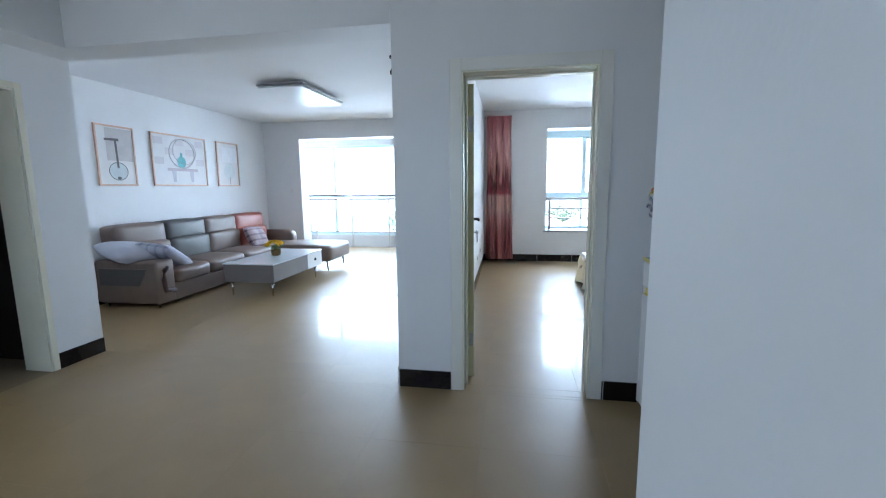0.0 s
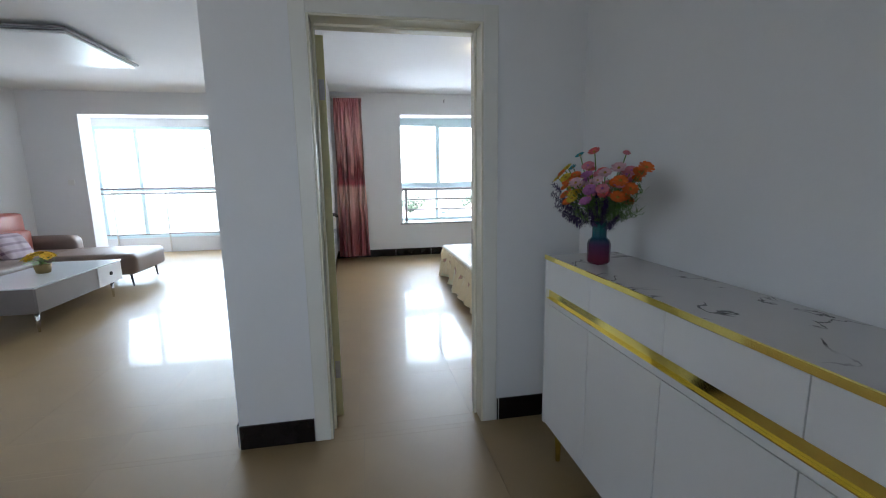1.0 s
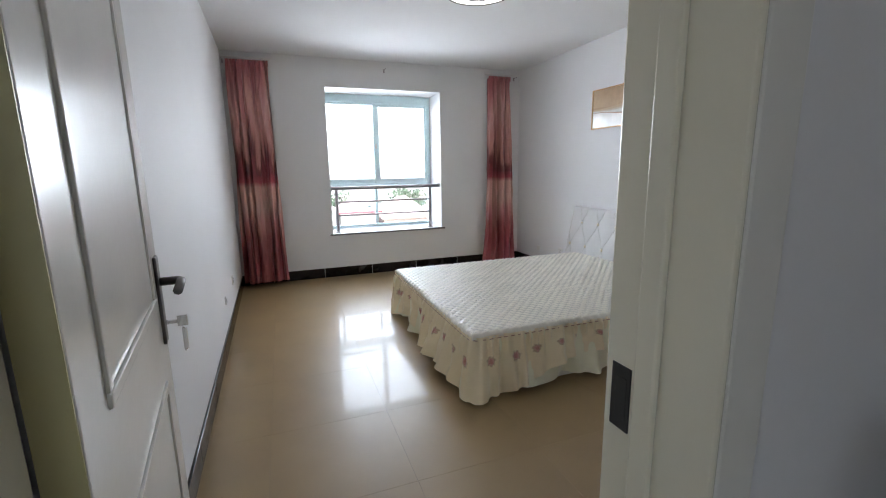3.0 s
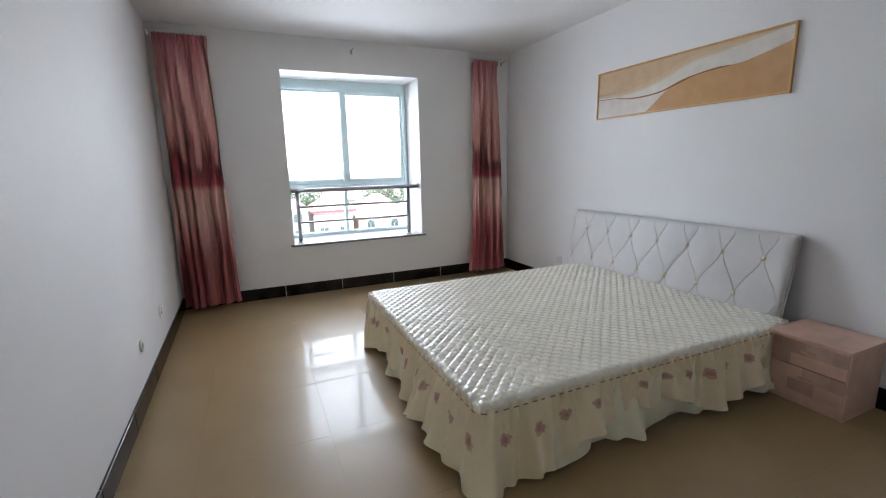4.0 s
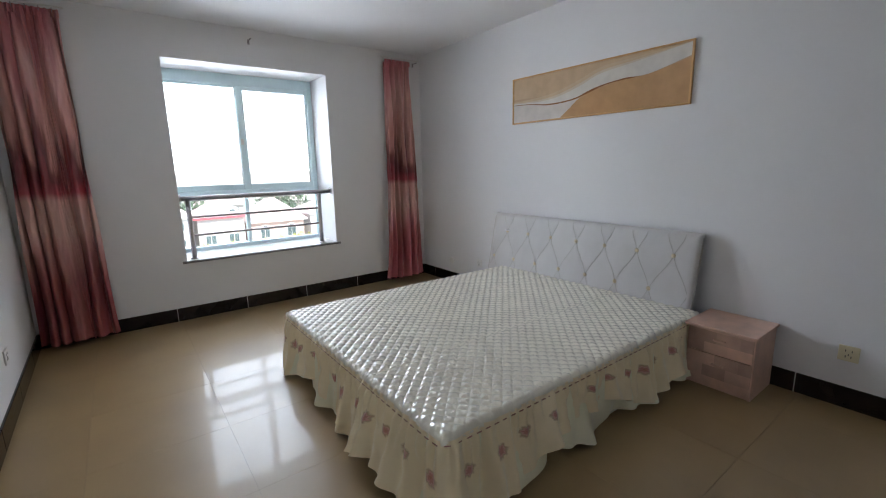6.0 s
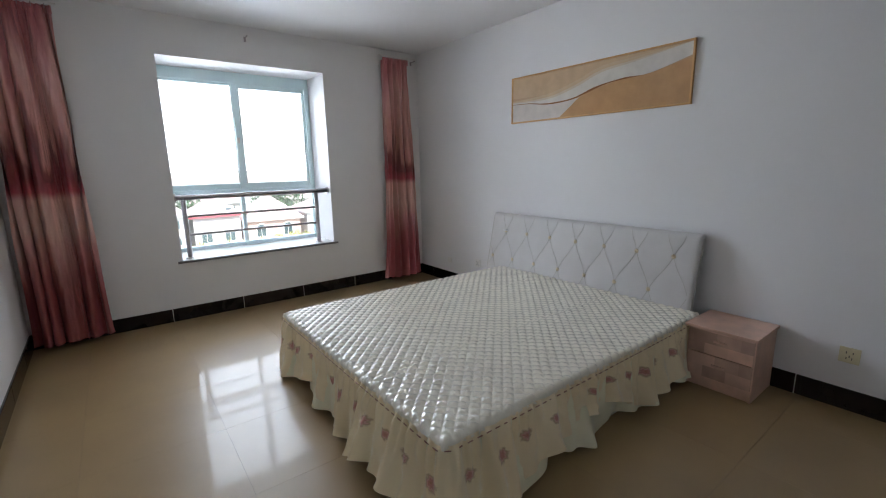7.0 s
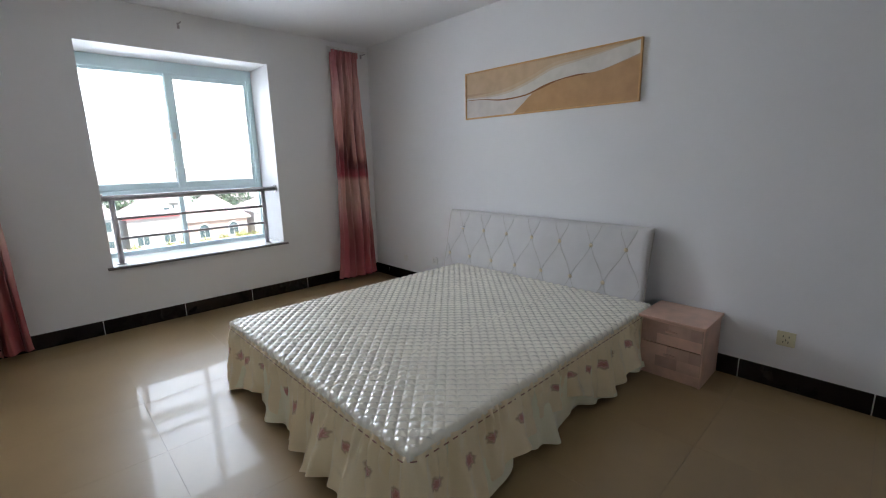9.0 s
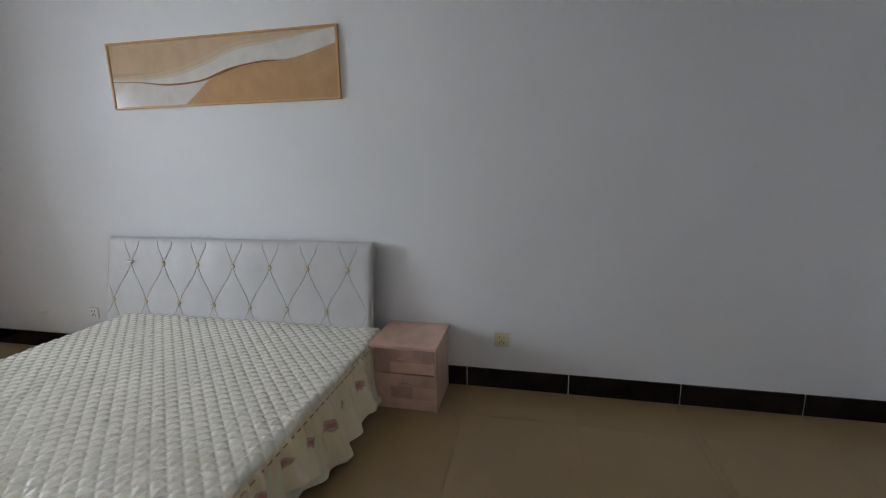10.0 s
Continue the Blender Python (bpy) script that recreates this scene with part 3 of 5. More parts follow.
M["hbfab"] = mat("pale_grey_leatherette", (0.60, 0.585, 0.57), 0.42, vary=0.04, scale=6, bump=0.05, bump_scale=200)
M["cord"] = mat("grey_gold_piping", (0.47, 0.45, 0.41), 0.4, vary=0.1)
M["button"] = mat("champagne_button", (0.72, 0.62, 0.42), 0.3, vary=0.1)


def satin(name, color, rough=0.34):
    m = mat(name, color, rough, vary=0.05, scale=5, bump=0.05, bump_scale=40)
    b = m.node_tree.nodes["Principled BSDF"]
    b.inputs["Sheen Weight"].default_value = 0.15
    return m


M["quilt"] = satin("ivory_satin_quilt", (0.90, 0.868, 0.735), 0.24)
M["quilt"].node_tree.nodes["Principled BSDF"].inputs["Specular IOR Level"].default_value = 0.8
M["quilt"].node_tree.nodes["Principled BSDF"].inputs["Coat Weight"].default_value = 0.50
M["quilt"].node_tree.nodes["Principled BSDF"].inputs["Coat Roughness"].default_value = 0.15
M["quilt"].node_tree.nodes["Bump"].inputs["Strength"].default_value = 0.3
M["quilt"].node_tree.nodes["Bump"].inputs["Distance"].default_value = 0.02


def mathn(n, l, op, a, b=None):
    k = n.new("ShaderNodeMath")
    k.operation = op
    for i, v in enumerate((a, b)):
        if v is None:
            continue
        if isinstance(v, (int, float)):
            k.inputs[i].default_value = v
        else:
            l.new(v, k.inputs[i])
    return k.outputs[0]


def skirt_material():
    """Cream satin printed with a row of pink flowers."""
    m = satin("cream_floral_satin", (0.88, 0.765, 0.52))
    n, l = m.node_tree.nodes, m.node_tree.links
    b = n["Principled BSDF"]
    uvn = n.new("ShaderNodeUVMap")
    sp = n.new("ShaderNodeSeparateXYZ")
    l.new(uvn.outputs[0], sp.inputs[0])
    u, v = sp.outputs[0], sp.outputs[1]
    pitch = 0.16
    fu = mathn(n, l, "SUBTRACT", mathn(n, l, "MODULO", u, pitch), pitch / 2)
    fv = mathn(n, l, "SUBTRACT", v, 0.125)
    no = n.new("ShaderNodeTexNoise")
    no.inputs["Scale"].default_value = 85
    l.new(uvn.outputs[0], no.inputs["Vector"])
    rr = mathn(n, l, "SQRT", mathn(n, l, "ADD", mathn(n, l, "MULTIPLY", fu, fu), mathn(n, l, "MULTIPLY", fv, fv)))
    ang = mathn(n, l, "ARCTAN2", fv, fu)
    pet = mathn(n, l, "MULTIPLY", mathn(n, l, "SINE", mathn(n, l, "MULTIPLY", ang, 7)), 0.0022)
    d = mathn(n, l, "ADD", mathn(n, l, "ADD", rr, pet), mathn(n, l, "MULTIPLY", mathn(n, l, "SUBTRACT", no.outputs["Fac"], 0.5), 0.020))
    ramp = n.new("ShaderNodeValToRGB")
    ramp_set(ramp, [(0.0, (0.40, 0.18, 0.08)), (0.005, (0.66, 0.30, 0.26)), (0.010, (0.42, 0.17, 0.12)), (0.015, (0.74, 0.44, 0.36)), (0.021, (0.46, 0.33, 0.19)), (0.030, (0.88, 0.765, 0.52))])
    l.new(d, ramp.inputs["Fac"])
    old = b.inputs["Base Color"].links[0].from_socket
    mx = n.new("ShaderNodeMix")
    mx.data_type = "RGBA"
    mx.blend_type = "MULTIPLY"
    mx.inputs[0].default_value = 0.0
    l.new(ramp.outputs[0], mx.inputs[6])
    l.new(old, mx.inputs[7])
    l.new(mx.outputs[2], b.inputs["Base Color"])
    b.inputs["Transmission Weight"].default_value = 0.0
    return m


M["skirt_cloth"] = skirt_material()
M["valance"] = satin("pale_cream_satin", (0.85, 0.82, 0.60))
BX0, BX1, BY0, BY1, BZ = 1.18, 3.34, 5.31, 7.18, 0.415
bed = thing("bed", ((BX0 + BX1) / 2, (BY0 + BY1) / 2, 0), "double bed with ivory quilted cover and tufted headboard", "bed")
part("base", boxes((BX0 + 0.06, BX1, BY0 + 0.06, BY1 - 0.06, 0.0, 0.30), bevel=0.01), M["quilt"], bed)


def quilt_top(u, v):
    x, y = BX0 + u * (BX1 - BX0), BY0 + v * (BY1 - BY0)
    p = 0.067
    a = abs(math.sin(math.pi * (x + y * 1.0) / p))
    b = abs(math.sin(math.pi * (x - y * 1.0) / p))
    h = 0.0100 * (0.6 * min(a, b) ** 0.8 + 0.4 * (a * b) ** 0.5)
    ex = min(x - BX0, 1.0)
    ey = min(y - BY0, BY1 - y)
    e = min(ex, ey)
    r = 0.035
    drop = r - math.sqrt(max(0, r * r - (r - e) ** 2)) if e < r else 0
    crease = 0.0
    for cy in (BY0 + 0.33 * (BY1 - BY0), BY0 + 0.70 * (BY1 - BY0)):
        crease += 0.006 * math.exp(-((y - cy + 0.012 * noise.noise((x * 4, cy, 0.0))) / 0.006) ** 2)
    sag = 0.004 * noise.noise((x * 3, y * 3, 0.3))
    crinkle = 0.0014 * noise.noise((x * 38, y * 46, 1.0)) + 0.0012 * noise.noise((x * 85, y * 70, 4.0))
    return (x, y, BZ + h - drop - crease + sag + crinkle)


q = sheet(480, 416, quilt_top)
part("quilted_cover", q, M["quilt"], bed, "ivory satin cover quilted in diamonds", smooth=True)

# ruffled skirt round foot and sides
path_pts = [(BX1 - 0.04, BY0), (BX0 + 0.03, BY0), (BX0, BY0 + 0.03), (BX0, BY1 - 0.03), (BX0 + 0.03, BY1), (BX1 - 0.04, BY1)]
seg = [math.dist(a, b) for a, b in zip(path_pts, path_pts[1:])]
total = sum(seg)


def along(s):
    for (a, b), d in zip(zip(path_pts, path_pts[1:]), seg):
        if s <= d or (a, b) == (path_pts[-2], path_pts[-1]):
            k = s / d
            t = Vector((b[0] - a[0], b[1] - a[1], 0)).normalized()
            return Vector((a[0] + (b[0] - a[0]) * k, a[1] + (b[1] - a[1]) * k, 0)), Vector((t.y, -t.x, 0)) * -1.0
        s -= d


def smooth_normal(s):
    acc = Vector((0, 0, 0))
    for k in range(-4, 5):
        acc += along(min(max(s + k * 0.03, 0.0), total - 1e-4))[1]
    return acc.normalized()


def skirt_fn(u, v):
    s = u * (total - 1e-4)
    p, nrm = along(s)
    nrm = smooth_normal(s)
    drop = v
    w = s + 0.09 * noise.noise((s * 2.6, 0.0, 0.0))
    fold = math.sin(w * 2 * math.pi / 0.29) + 0.6 * math.sin(w * 2 * math.pi / 0.108 + 3 * noise.noise((s * 4, 3, 0)))
    pinch = min(1.0, drop / 0.08) * math.exp(-((drop - 0.10) / 0.34) ** 2)
    fine = (math.sin(s * 2 * math.pi / 0.062 + 4 * noise.noise((s * 6, 9, 0))) + 0.6 * noise.noise((s * 40, drop * 6, 0))) * pinch
    crumple = 0.010 * noise.noise((s * 9, drop * 5, 2.0)) + 0.006 * noise.noise((s * 21, drop * 9, 5.0))
    big = noise.noise((s * 1.7, 7.7, 0))
    amp = 0.005 + 0.030 * drop ** 1.05
    flare = 0.002 + (0.018 if s < 1.0 else 0.018 + 0.022 * min(1.0, s - 1.0)) * drop ** 1.1 + 0.10 * big * drop ** 1.3
    hem = 0.105 + 0.15 * noise.noise((s * 1.75, 1.5, 0)) + 0.014 * fold * drop
    hem += 0.11 * math.exp(-((s - 1.22) / 0.40) ** 4) - 0.11 * math.exp(-((s - 2.12) / 0.26) ** 2) - 0.10 * math.exp(-((s - 3.92) / 0.18) ** 2) + 0.06 * math.exp(-((s - 3.35) / 0.25) ** 2)
    flare += 0.05 * drop * math.exp(-((s - 2.12) / 0.25) ** 2) + 0.035 * drop * math.exp(-((s - 3.92) / 0.15) ** 2)
    hem = max(0.012, hem)
    amp_f = 0.017 * fine + 1.3 * crumple * drop ** 0.5
    z = 0.398 + (hem - 0.398) * v
    out = flare + amp * fold + amp_f
    q = p + nrm * out
    return (q.x, q.y, z)


sk = sheet(1100, 18, skirt_fn, uv=lambda u, v: (u * total, v * 0.30))
part("skirt", sk, M["skirt_cloth"], bed, "cream satin ruffled skirt printed with pink flowers", smooth=True)


def valance_fn(u, v):
    s = u * (total - 1e-4)
    p, nrm = along(s)
    nrm = smooth_normal(s)
    f = math.sin(s * 2 * math.pi / 0.52 + 2.2 * noise.noise((s * 1.3, 4.0, 0))) + 0.4 * math.sin(s * 2 * math.pi / 0.19 + 3 * noise.noise((s * 3, 8, 0)))
    out = -0.012 + v * (0.020 + 0.050 * f * v)
    q = p + nrm * out
    return (q.x, q.y, 0.37 + (0.035 + 0.02 * noise.noise((s * 2.0, 6.0, 0)) - 0.37) * v)


part("valance", sheet(600, 12, valance_fn), M["valance"], bed, "plain pale cream lower valance", smooth=True)
dash = bmesh.new()
for k in range(int(total / 0.048)):
    s = 0.02 + k * 0.048
    if s + 0.02 > total:
        break
    a, n1 = along(s)
    b, n2 = along(s + 0.024)
    o = Vector((0, 0, 0.384))
    tube([a + smooth_normal(s) * 0.016 + o, b + smooth_normal(s + 0.020) * 0.016 + o], 0.0026, 5, bm=dash)
M["dash"] = mat("brown_stitched_trim", (0.30, 0.15, 0.11), 0.5, vary=0.1)
tagged(part("stitched_trim", dash, M["dash"], bed, "brown dashed stitching along the cover edge"), kind="stuff")

# headboard: tufted, leaning a little
HY0, HY1, HZ0, HZ1 = 5.375, 7.365, 0.02, 0.93
PA, PB = 0.2695, 0.257
RZ = 0.76


def hb_x(z):
    return 3.325 + (3.435 - 3.325) * (z - 0.40) / 0.53


def hb_rise(z):
    b = (z - RZ) / PB
    b -= 0.045 * math.sin(2 * math.pi * b)
    return b if b < 0.28 else 0.28 + 0.20 * (1 - math.exp(-(b - 0.28) / 0.20))


def hb_depth(y, z):
    a = (y - (5.538)) / PA
    b = hb_rise(z)
    d1 = abs((a + b / 2 + 0.5) % 1 - 0.5)
    d2 = abs((a - b / 2 + 0.5) % 1 - 0.5)
    return 0.0075 * math.sqrt(min(1, d1 * 2.6)) * math.sqrt(min(1, d2 * 2.6))


def hb_front(u, v):
    y, z = HY0 + u * (HY1 - HY0), 0.30 + v * (HZ1 - 0.30)
    e = min(y - HY0, HY1 - y, HZ1 - z)
    r = 0.03
    back = (r - math.sqrt(max(0, r * r - (r - e) ** 2))) if e < r else 0
    return (hb_x(z) - hb_depth(y, z) * min(1, e / 0.05) + back, y, z)


fb = sheet(200, 70, hb_front)
part("headboard", fb, M["hbfab"], bed, "pale grey tufted leatherette headboard", smooth=True)
hbb = bmesh.new()
vs = [hbb.verts.new(p) for p in ((hb_x(0.02) + 0.025, HY0 + 0.012, 0), (hb_x(0.02) + 0.065, HY0 + 0.012, 0), (hb_x(HZ1) + 0.065, HY0 + 0.012, HZ1 - 0.012), (hb_x(HZ1) + 0.029, HY0 + 0.012, HZ1 - 0.006))]
vs2 = [hbb.verts.new(v.co + Vector((0, HY1 - HY0 - 0.024, 0))) for v in vs]
hbb.faces.new(vs)
hbb.faces.new(vs2[::-1])
for i in range(4):
    hbb.faces.new((vs[i], vs2[i], vs2[(i + 1) % 4], vs[(i + 1) % 4]))
# small white strip near the far upper corner of the headboard
part("white_strip", box(3.374, 3.394, 7.12, 7.175, 0.766, 0.778, bevel=0.002), M["white"], bed, "small glossy white strip on the headboard")
part("headboard_back", hbb, M["hbfab"], bed)
for sgn in (1, -1):
    for k in range(-3, 13):
        pts = []
        for j in range(61):
            z = 0.30 + (HZ1 - 0.02 - 0.30) * j / 60
            b = hb_rise(z)
            y = 5.538 + PA * (k - sgn * b / 2)
            if HY0 + 0.03 < y < HY1 - 0.03:
                pts.append((hb_x(z) - 0.003, y, z))
            elif pts:
                break
        if len(pts) > 3:
            part("piping", tube(pts, 0.0019, 5), M["cord"], bed, "grey gold piping between the tufts", smooth=True)
for row in (0, -1):
    for k in range(-1, 8):
        y = 5.538 + PA * (k + (0.5 if row else 0))
        z = RZ + row * PB
        if HY0 + 0.05 < y < HY1 - 0.05 and z > 0.4:
            bm = bmesh.new()
            bmesh.ops.create_uvsphere(bm, u_segments=10, v_segments=6, radius=0.016)
            for v in bm.verts:
                v.co = Vector((v.co.x * 0.6 + hb_x(z) - 0.006, v.co.y + y, v.co.z + z))
            part("button", bm, M["button"], bed, "champagne covered button", smooth=True)
for yy in (HY0 - 0.002, HY1 + 0.002):
    part("edge_cord", tube([(hb_x(z) + 0.02, yy, z) for z in (0.05, 0.4, 0.9)], 0.005, 6), M["cord"], bed)

# nightstand
block_laminate(M["nwood2"], 0.13, 0.075, 0.34)
NX0, NX1, NY0, NY1, NH = 3.16, 3.505, 4.93, 5.30, 0.41
ns = thing("nightstand", (3.33, 5.11, 0), "small pale pink wood-grain nightstand with two drawers", "nightstand")
part("top", box(NX0 - 0.035, NX1, NY0 - 0.012, NY1 + 0.012, NH - 0.018, NH, bevel=0.003), M["nwood"], ns)
part("side_panel", box(NX0, NX1, NY0, NY0 + 0.016, 0, NH - 0.018, bevel=0.001), M["nwood"], ns)
part("side_panel", box(NX0, NX1, NY1 - 0.016, NY1, 0, NH - 0.018, bevel=0.001), M["nwood"], ns)
part("back_panel", box(NX1 - 0.01, NX1 - 0.001, NY0 + 0.016, NY1 - 0.016, 0, NH - 0.018), M["nwood"], ns)
part("plinth", box(NX0 + 0.012, NX0 + 0.028, NY0 + 0.016, NY1 - 0.016, 0, 0.07), M["nwood"], ns)
for za, zb in ((0.075, 0.225), (0.232, 0.385)):
    d = part("drawer_front", box(NX0 - 0.004, NX0 + 0.014, NY0 + 0.008, NY1 - 0.004, za, zb, bevel=0.002), M["nwood2"], ns)
    yc, zc = (NY0 + NY1) / 2, (za + zb) / 2
    part("handle", box(NX0 - 0.018, NX0 - 0.004, yc - 0.035, yc + 0.035, zc + 0.01, zc + 0.024, bevel=0.004), M["nwood"], d)

# curtains
def curtain_material():
    m = satin("pink_ombre_satin", (0.5, 0.2, 0.2), 0.31)
    n, l = m.node_tree.nodes, m.node_tree.links
    b = n["Principled BSDF"]
    uvn = n.new("ShaderNodeUVMap")
    sp = n.new("ShaderNodeSeparateXYZ")
    l.new(uvn.outputs[0], sp.inputs[0])
    no = n.new("ShaderNodeTexNoise")
    no.inputs["Scale"].default_value = 1.0
    no.inputs["Detail"].default_value = 4
    mp = n.new("ShaderNodeMapping")
    mp.inputs["Scale"].default_value = (8, 1.5, 1)
    l.new(uvn.outputs[0], mp.inputs[0])
    l.new(mp.outputs[0], no.inputs["Vector"])
    # long streaks above the dark band and in the lower third, a crisp lower edge to the band
    reach = n.new("ShaderNodeValToRGB")
    ramp_set(reach, [(0.0, (0.10,) * 3), (0.26, (0.62,) * 3), (0.36, (0.10,) * 3), (0.44, (0.02,) * 3), (0.50, (0.06,) * 3), (0.56, (1.0,) * 3), (0.75, (1.0,) * 3), (1.0, (0.30,) * 3)])
    l.new(sp.outputs[1], reach.inputs["Fac"])
    jit = mathn(n, l, "MULTIPLY", mathn(n, l, "SUBTRACT", no.outputs["Fac"], 0.5), reach.outputs[0])
    v = mathn(n, l, "MAXIMUM", mathn(n, l, "ADD", sp.outputs[1], jit), mathn(n, l, "MINIMUM", sp.outputs[1], 0.50))
    r = n.new("ShaderNodeValToRGB")
    ramp_set(r, [(0.0, (0.60, 0.17, 0.20)), (0.12, (0.42, 0.085, 0.11)), (0.22, (0.44, 0.11, 0.125)), (0.30, (0.66, 0.29, 0.28)), (0.36, (0.78, 0.48, 0.42)), (0.452, (0.78, 0.46, 0.40)),
                 (0.475, (0.44, 0.055, 0.075)), (0.52, (0.17, 0.018, 0.022)), (0.575, (0.22, 0.045, 0.04)), (0.63, (0.60, 0.27, 0.23)), (0.82, (0.74, 0.40, 0.36)), (1.0, (0.50, 0.15, 0.17))])
    l.new(v, r.inputs["Fac"])
    # browner and pinker lengths of cloth
    nb = n.new("ShaderNodeTexNoise")
    nb.inputs["Scale"].default_value = 1.0
    mb = n.new("ShaderNodeMapping")
    mb.inputs["Scale"].default_value = (5, 0.7, 1)
    mb.inputs["Location"].default_value = (3.1, 1.7, 0)
    l.new(uvn.outputs[0], mb.inputs[0])
    l.new(mb.outputs[0], nb.inputs["Vector"])
    fac = n.new("ShaderNodeMapRange")
    fac.inputs["From Min"].default_value, fac.inputs["From Max"].default_value = 0.44, 0.60
    fac.inputs["To Max"].default_value = 0.85
    l.new(nb.outputs["Fac"], fac.inputs["Value"])
    mx = n.new("ShaderNodeMix")
    mx.data_type, mx.blend_type = "RGBA", "MULTIPLY"
    l.new(fac.outputs[0], mx.inputs[0])
    l.new(r.outputs[0], mx.inputs[6])
    mx.inputs[7].default_value = (0.47, 0.41, 0.32, 1)
    l.new(mx.outputs[2], b.inputs["Base Color"])
    b.inputs["Specular IOR Level"].default_value = 1.0
    b.inputs["Metallic"].default_value = 0.0
    n["Bump"].inputs["Strength"].default_value = 0.02
    b.inputs["Sheen Weight"].default_value = 0.0
    return m


M["curtain"] = curtain_material()


def curtain(xa, xb, ta, tb, seed):
    """Hangs from ta..tb at the top and spreads to xa..xb at the hem."""
    top, bot = 2.605, 0.04

    def fn(u, v):
        k = v ** 0.6
        x = (xa + (xb - xa) * u) * (1 - k) + (ta + (tb - ta) * u) * k
        gather = min(1.0, max(0.0, (v - 0.86) / 0.14))
        # broad soft folds that wander and merge on the way down, tight pleats under the tape
        drift = 0.55 * noise.noise((u * 2.3 + seed, v * 1.1, 0.5)) + 0.16 * noise.noise((u * 6.0, v * 3.0 + seed, 2.5))
        ph = 2 * math.pi * (4.4 * u + 1.3 * drift)
        broad = (0.5 - 0.5 * math.cos(ph)) ** 0.75
        small = 0.5 + 0.5 * math.sin(2.15 * ph + 2.4 * noise.noise((u * 3.0, v * 1.6, seed)))
        mix = 0.30 + 0.35 * noise.noise((u * 2.0 + 5.0, v * 1.2, seed + 3.0))
        amp = (0.155 - 0.065 * v) * (0.85 + 0.5 * noise.noise((u * 3.1 + seed, 2.0, v * 1.4)))
        out = amp * ((1 - mix) * broad + mix * small)
        out = out * (1 - 0.5 * gather) + 0.035 * gather * abs(math.sin(u * 9 * math.pi))
        out += 0.017 * noise.noise((u * 16, v * 8, seed)) + 0.009 * noise.noise((u * 45, v * 22, seed + 7.0)) + 0.05 * (1 - v) ** 2 * math.sin(math.pi * u)
        x -= 0.016 * math.sin(ph) * (1 - 0.7 * gather)
        return (x, min(8.812, 8.785 - out), bot + (top - bot) * v + 0.016 * broad * (1 - v) + 0.012 * gather * broad)
    t = thing("curtain", ((xa + xb) / 2, 8.70, 0), "pink and maroon ombre satin curtain gathered beside the window", "curtain", group="bedroom curtains")
    part("cloth", sheet(240, 110, fn, uv=lambda u, v: (u + seed, v)), M["curtain"], t, smooth=True)
    part("heading_tape", sheet(120, 2, lambda u, v: (ta + (tb - ta) * u, 8.735 + 0.012 * math.sin(u * 26 * math.pi), 2.575 + 0.06 * v), uv=lambda u, v: (u + seed, 0.97)), M["curtain"], t, smooth=True)
    for k in range(6):
        x = ta + (tb - ta) * (k + 0.5) / 6
        part("hook", tube([(x, 8.72, 2.61), (x, 8.72, 2.648)], 0.003, 5), M["steel"], t)


curtain(-0.325, 0.205, -0.285, 0.160, 1.0)
curtain(2.875, 3.41, 2.985, 3.325, 8.0)
rod = thing("curtain_rod", (1.54, 8.70, 2.65), "thin white curtain rod on small wall brackets", "curtain rod")
for xa, xb in ((-0.335, 0.19), (2.92, 3.44)):
    part("rod", tube([(xa, 8.72, 2.65), (xb, 8.72, 2.65)], 0.006, 8), M["plastic"], rod, smooth=True)
for x in (-0.32, 1.536, 3.42):
    b = part("bracket", boxes((x - 0.009, x + 0.009, 8.808, 8.82, 2.60, 2.645), (x - 0.004, x + 0.004, 8.72, 8.808, 2.630, 2.639), bevel=0.002), M["steel"], rod, "small steel bracket")

# ceiling lamp
cl = thing("ceiling_lamp", (1.62, 6.15, CEIL), "round white ceiling lamp with dark rings, switched on", "ceiling lamp")
part("body", lathe([(0.20, CEIL), (0.205, CEIL - 0.012), (0.205, CEIL - 0.080)], 1.62, 6.15, 48), glow("lamp_warm_rim", (1.0, 0.74, 0.40), 1.2), cl, smooth=True)
part("diffuser", lathe([(0.206, CEIL - 0.080), (0.250, CEIL - 0.083), (0.257, CEIL - 0.102), (0.235, CEIL - 0.126), (0.12, CEIL - 0.134), (0.0001, CEIL - 0.135)], 1.62, 6.15, 48), glow("lamp_diffuser", (1.0, 0.97, 0.92), 0.75), cl, smooth=True)
for r in (0.243, 0.125):
    bm = bmesh.new()
    pts = [(1.62 + r * math.cos(a), 6.15 + r * math.sin(a), CEIL - 0.124 - (0.010 if r < 0.2 else 0)) for a in [2 * math.pi * k / 48 for k in range(49)]]
    part("ring", tube(pts, 0.006, 6), M["darksteel"], cl)


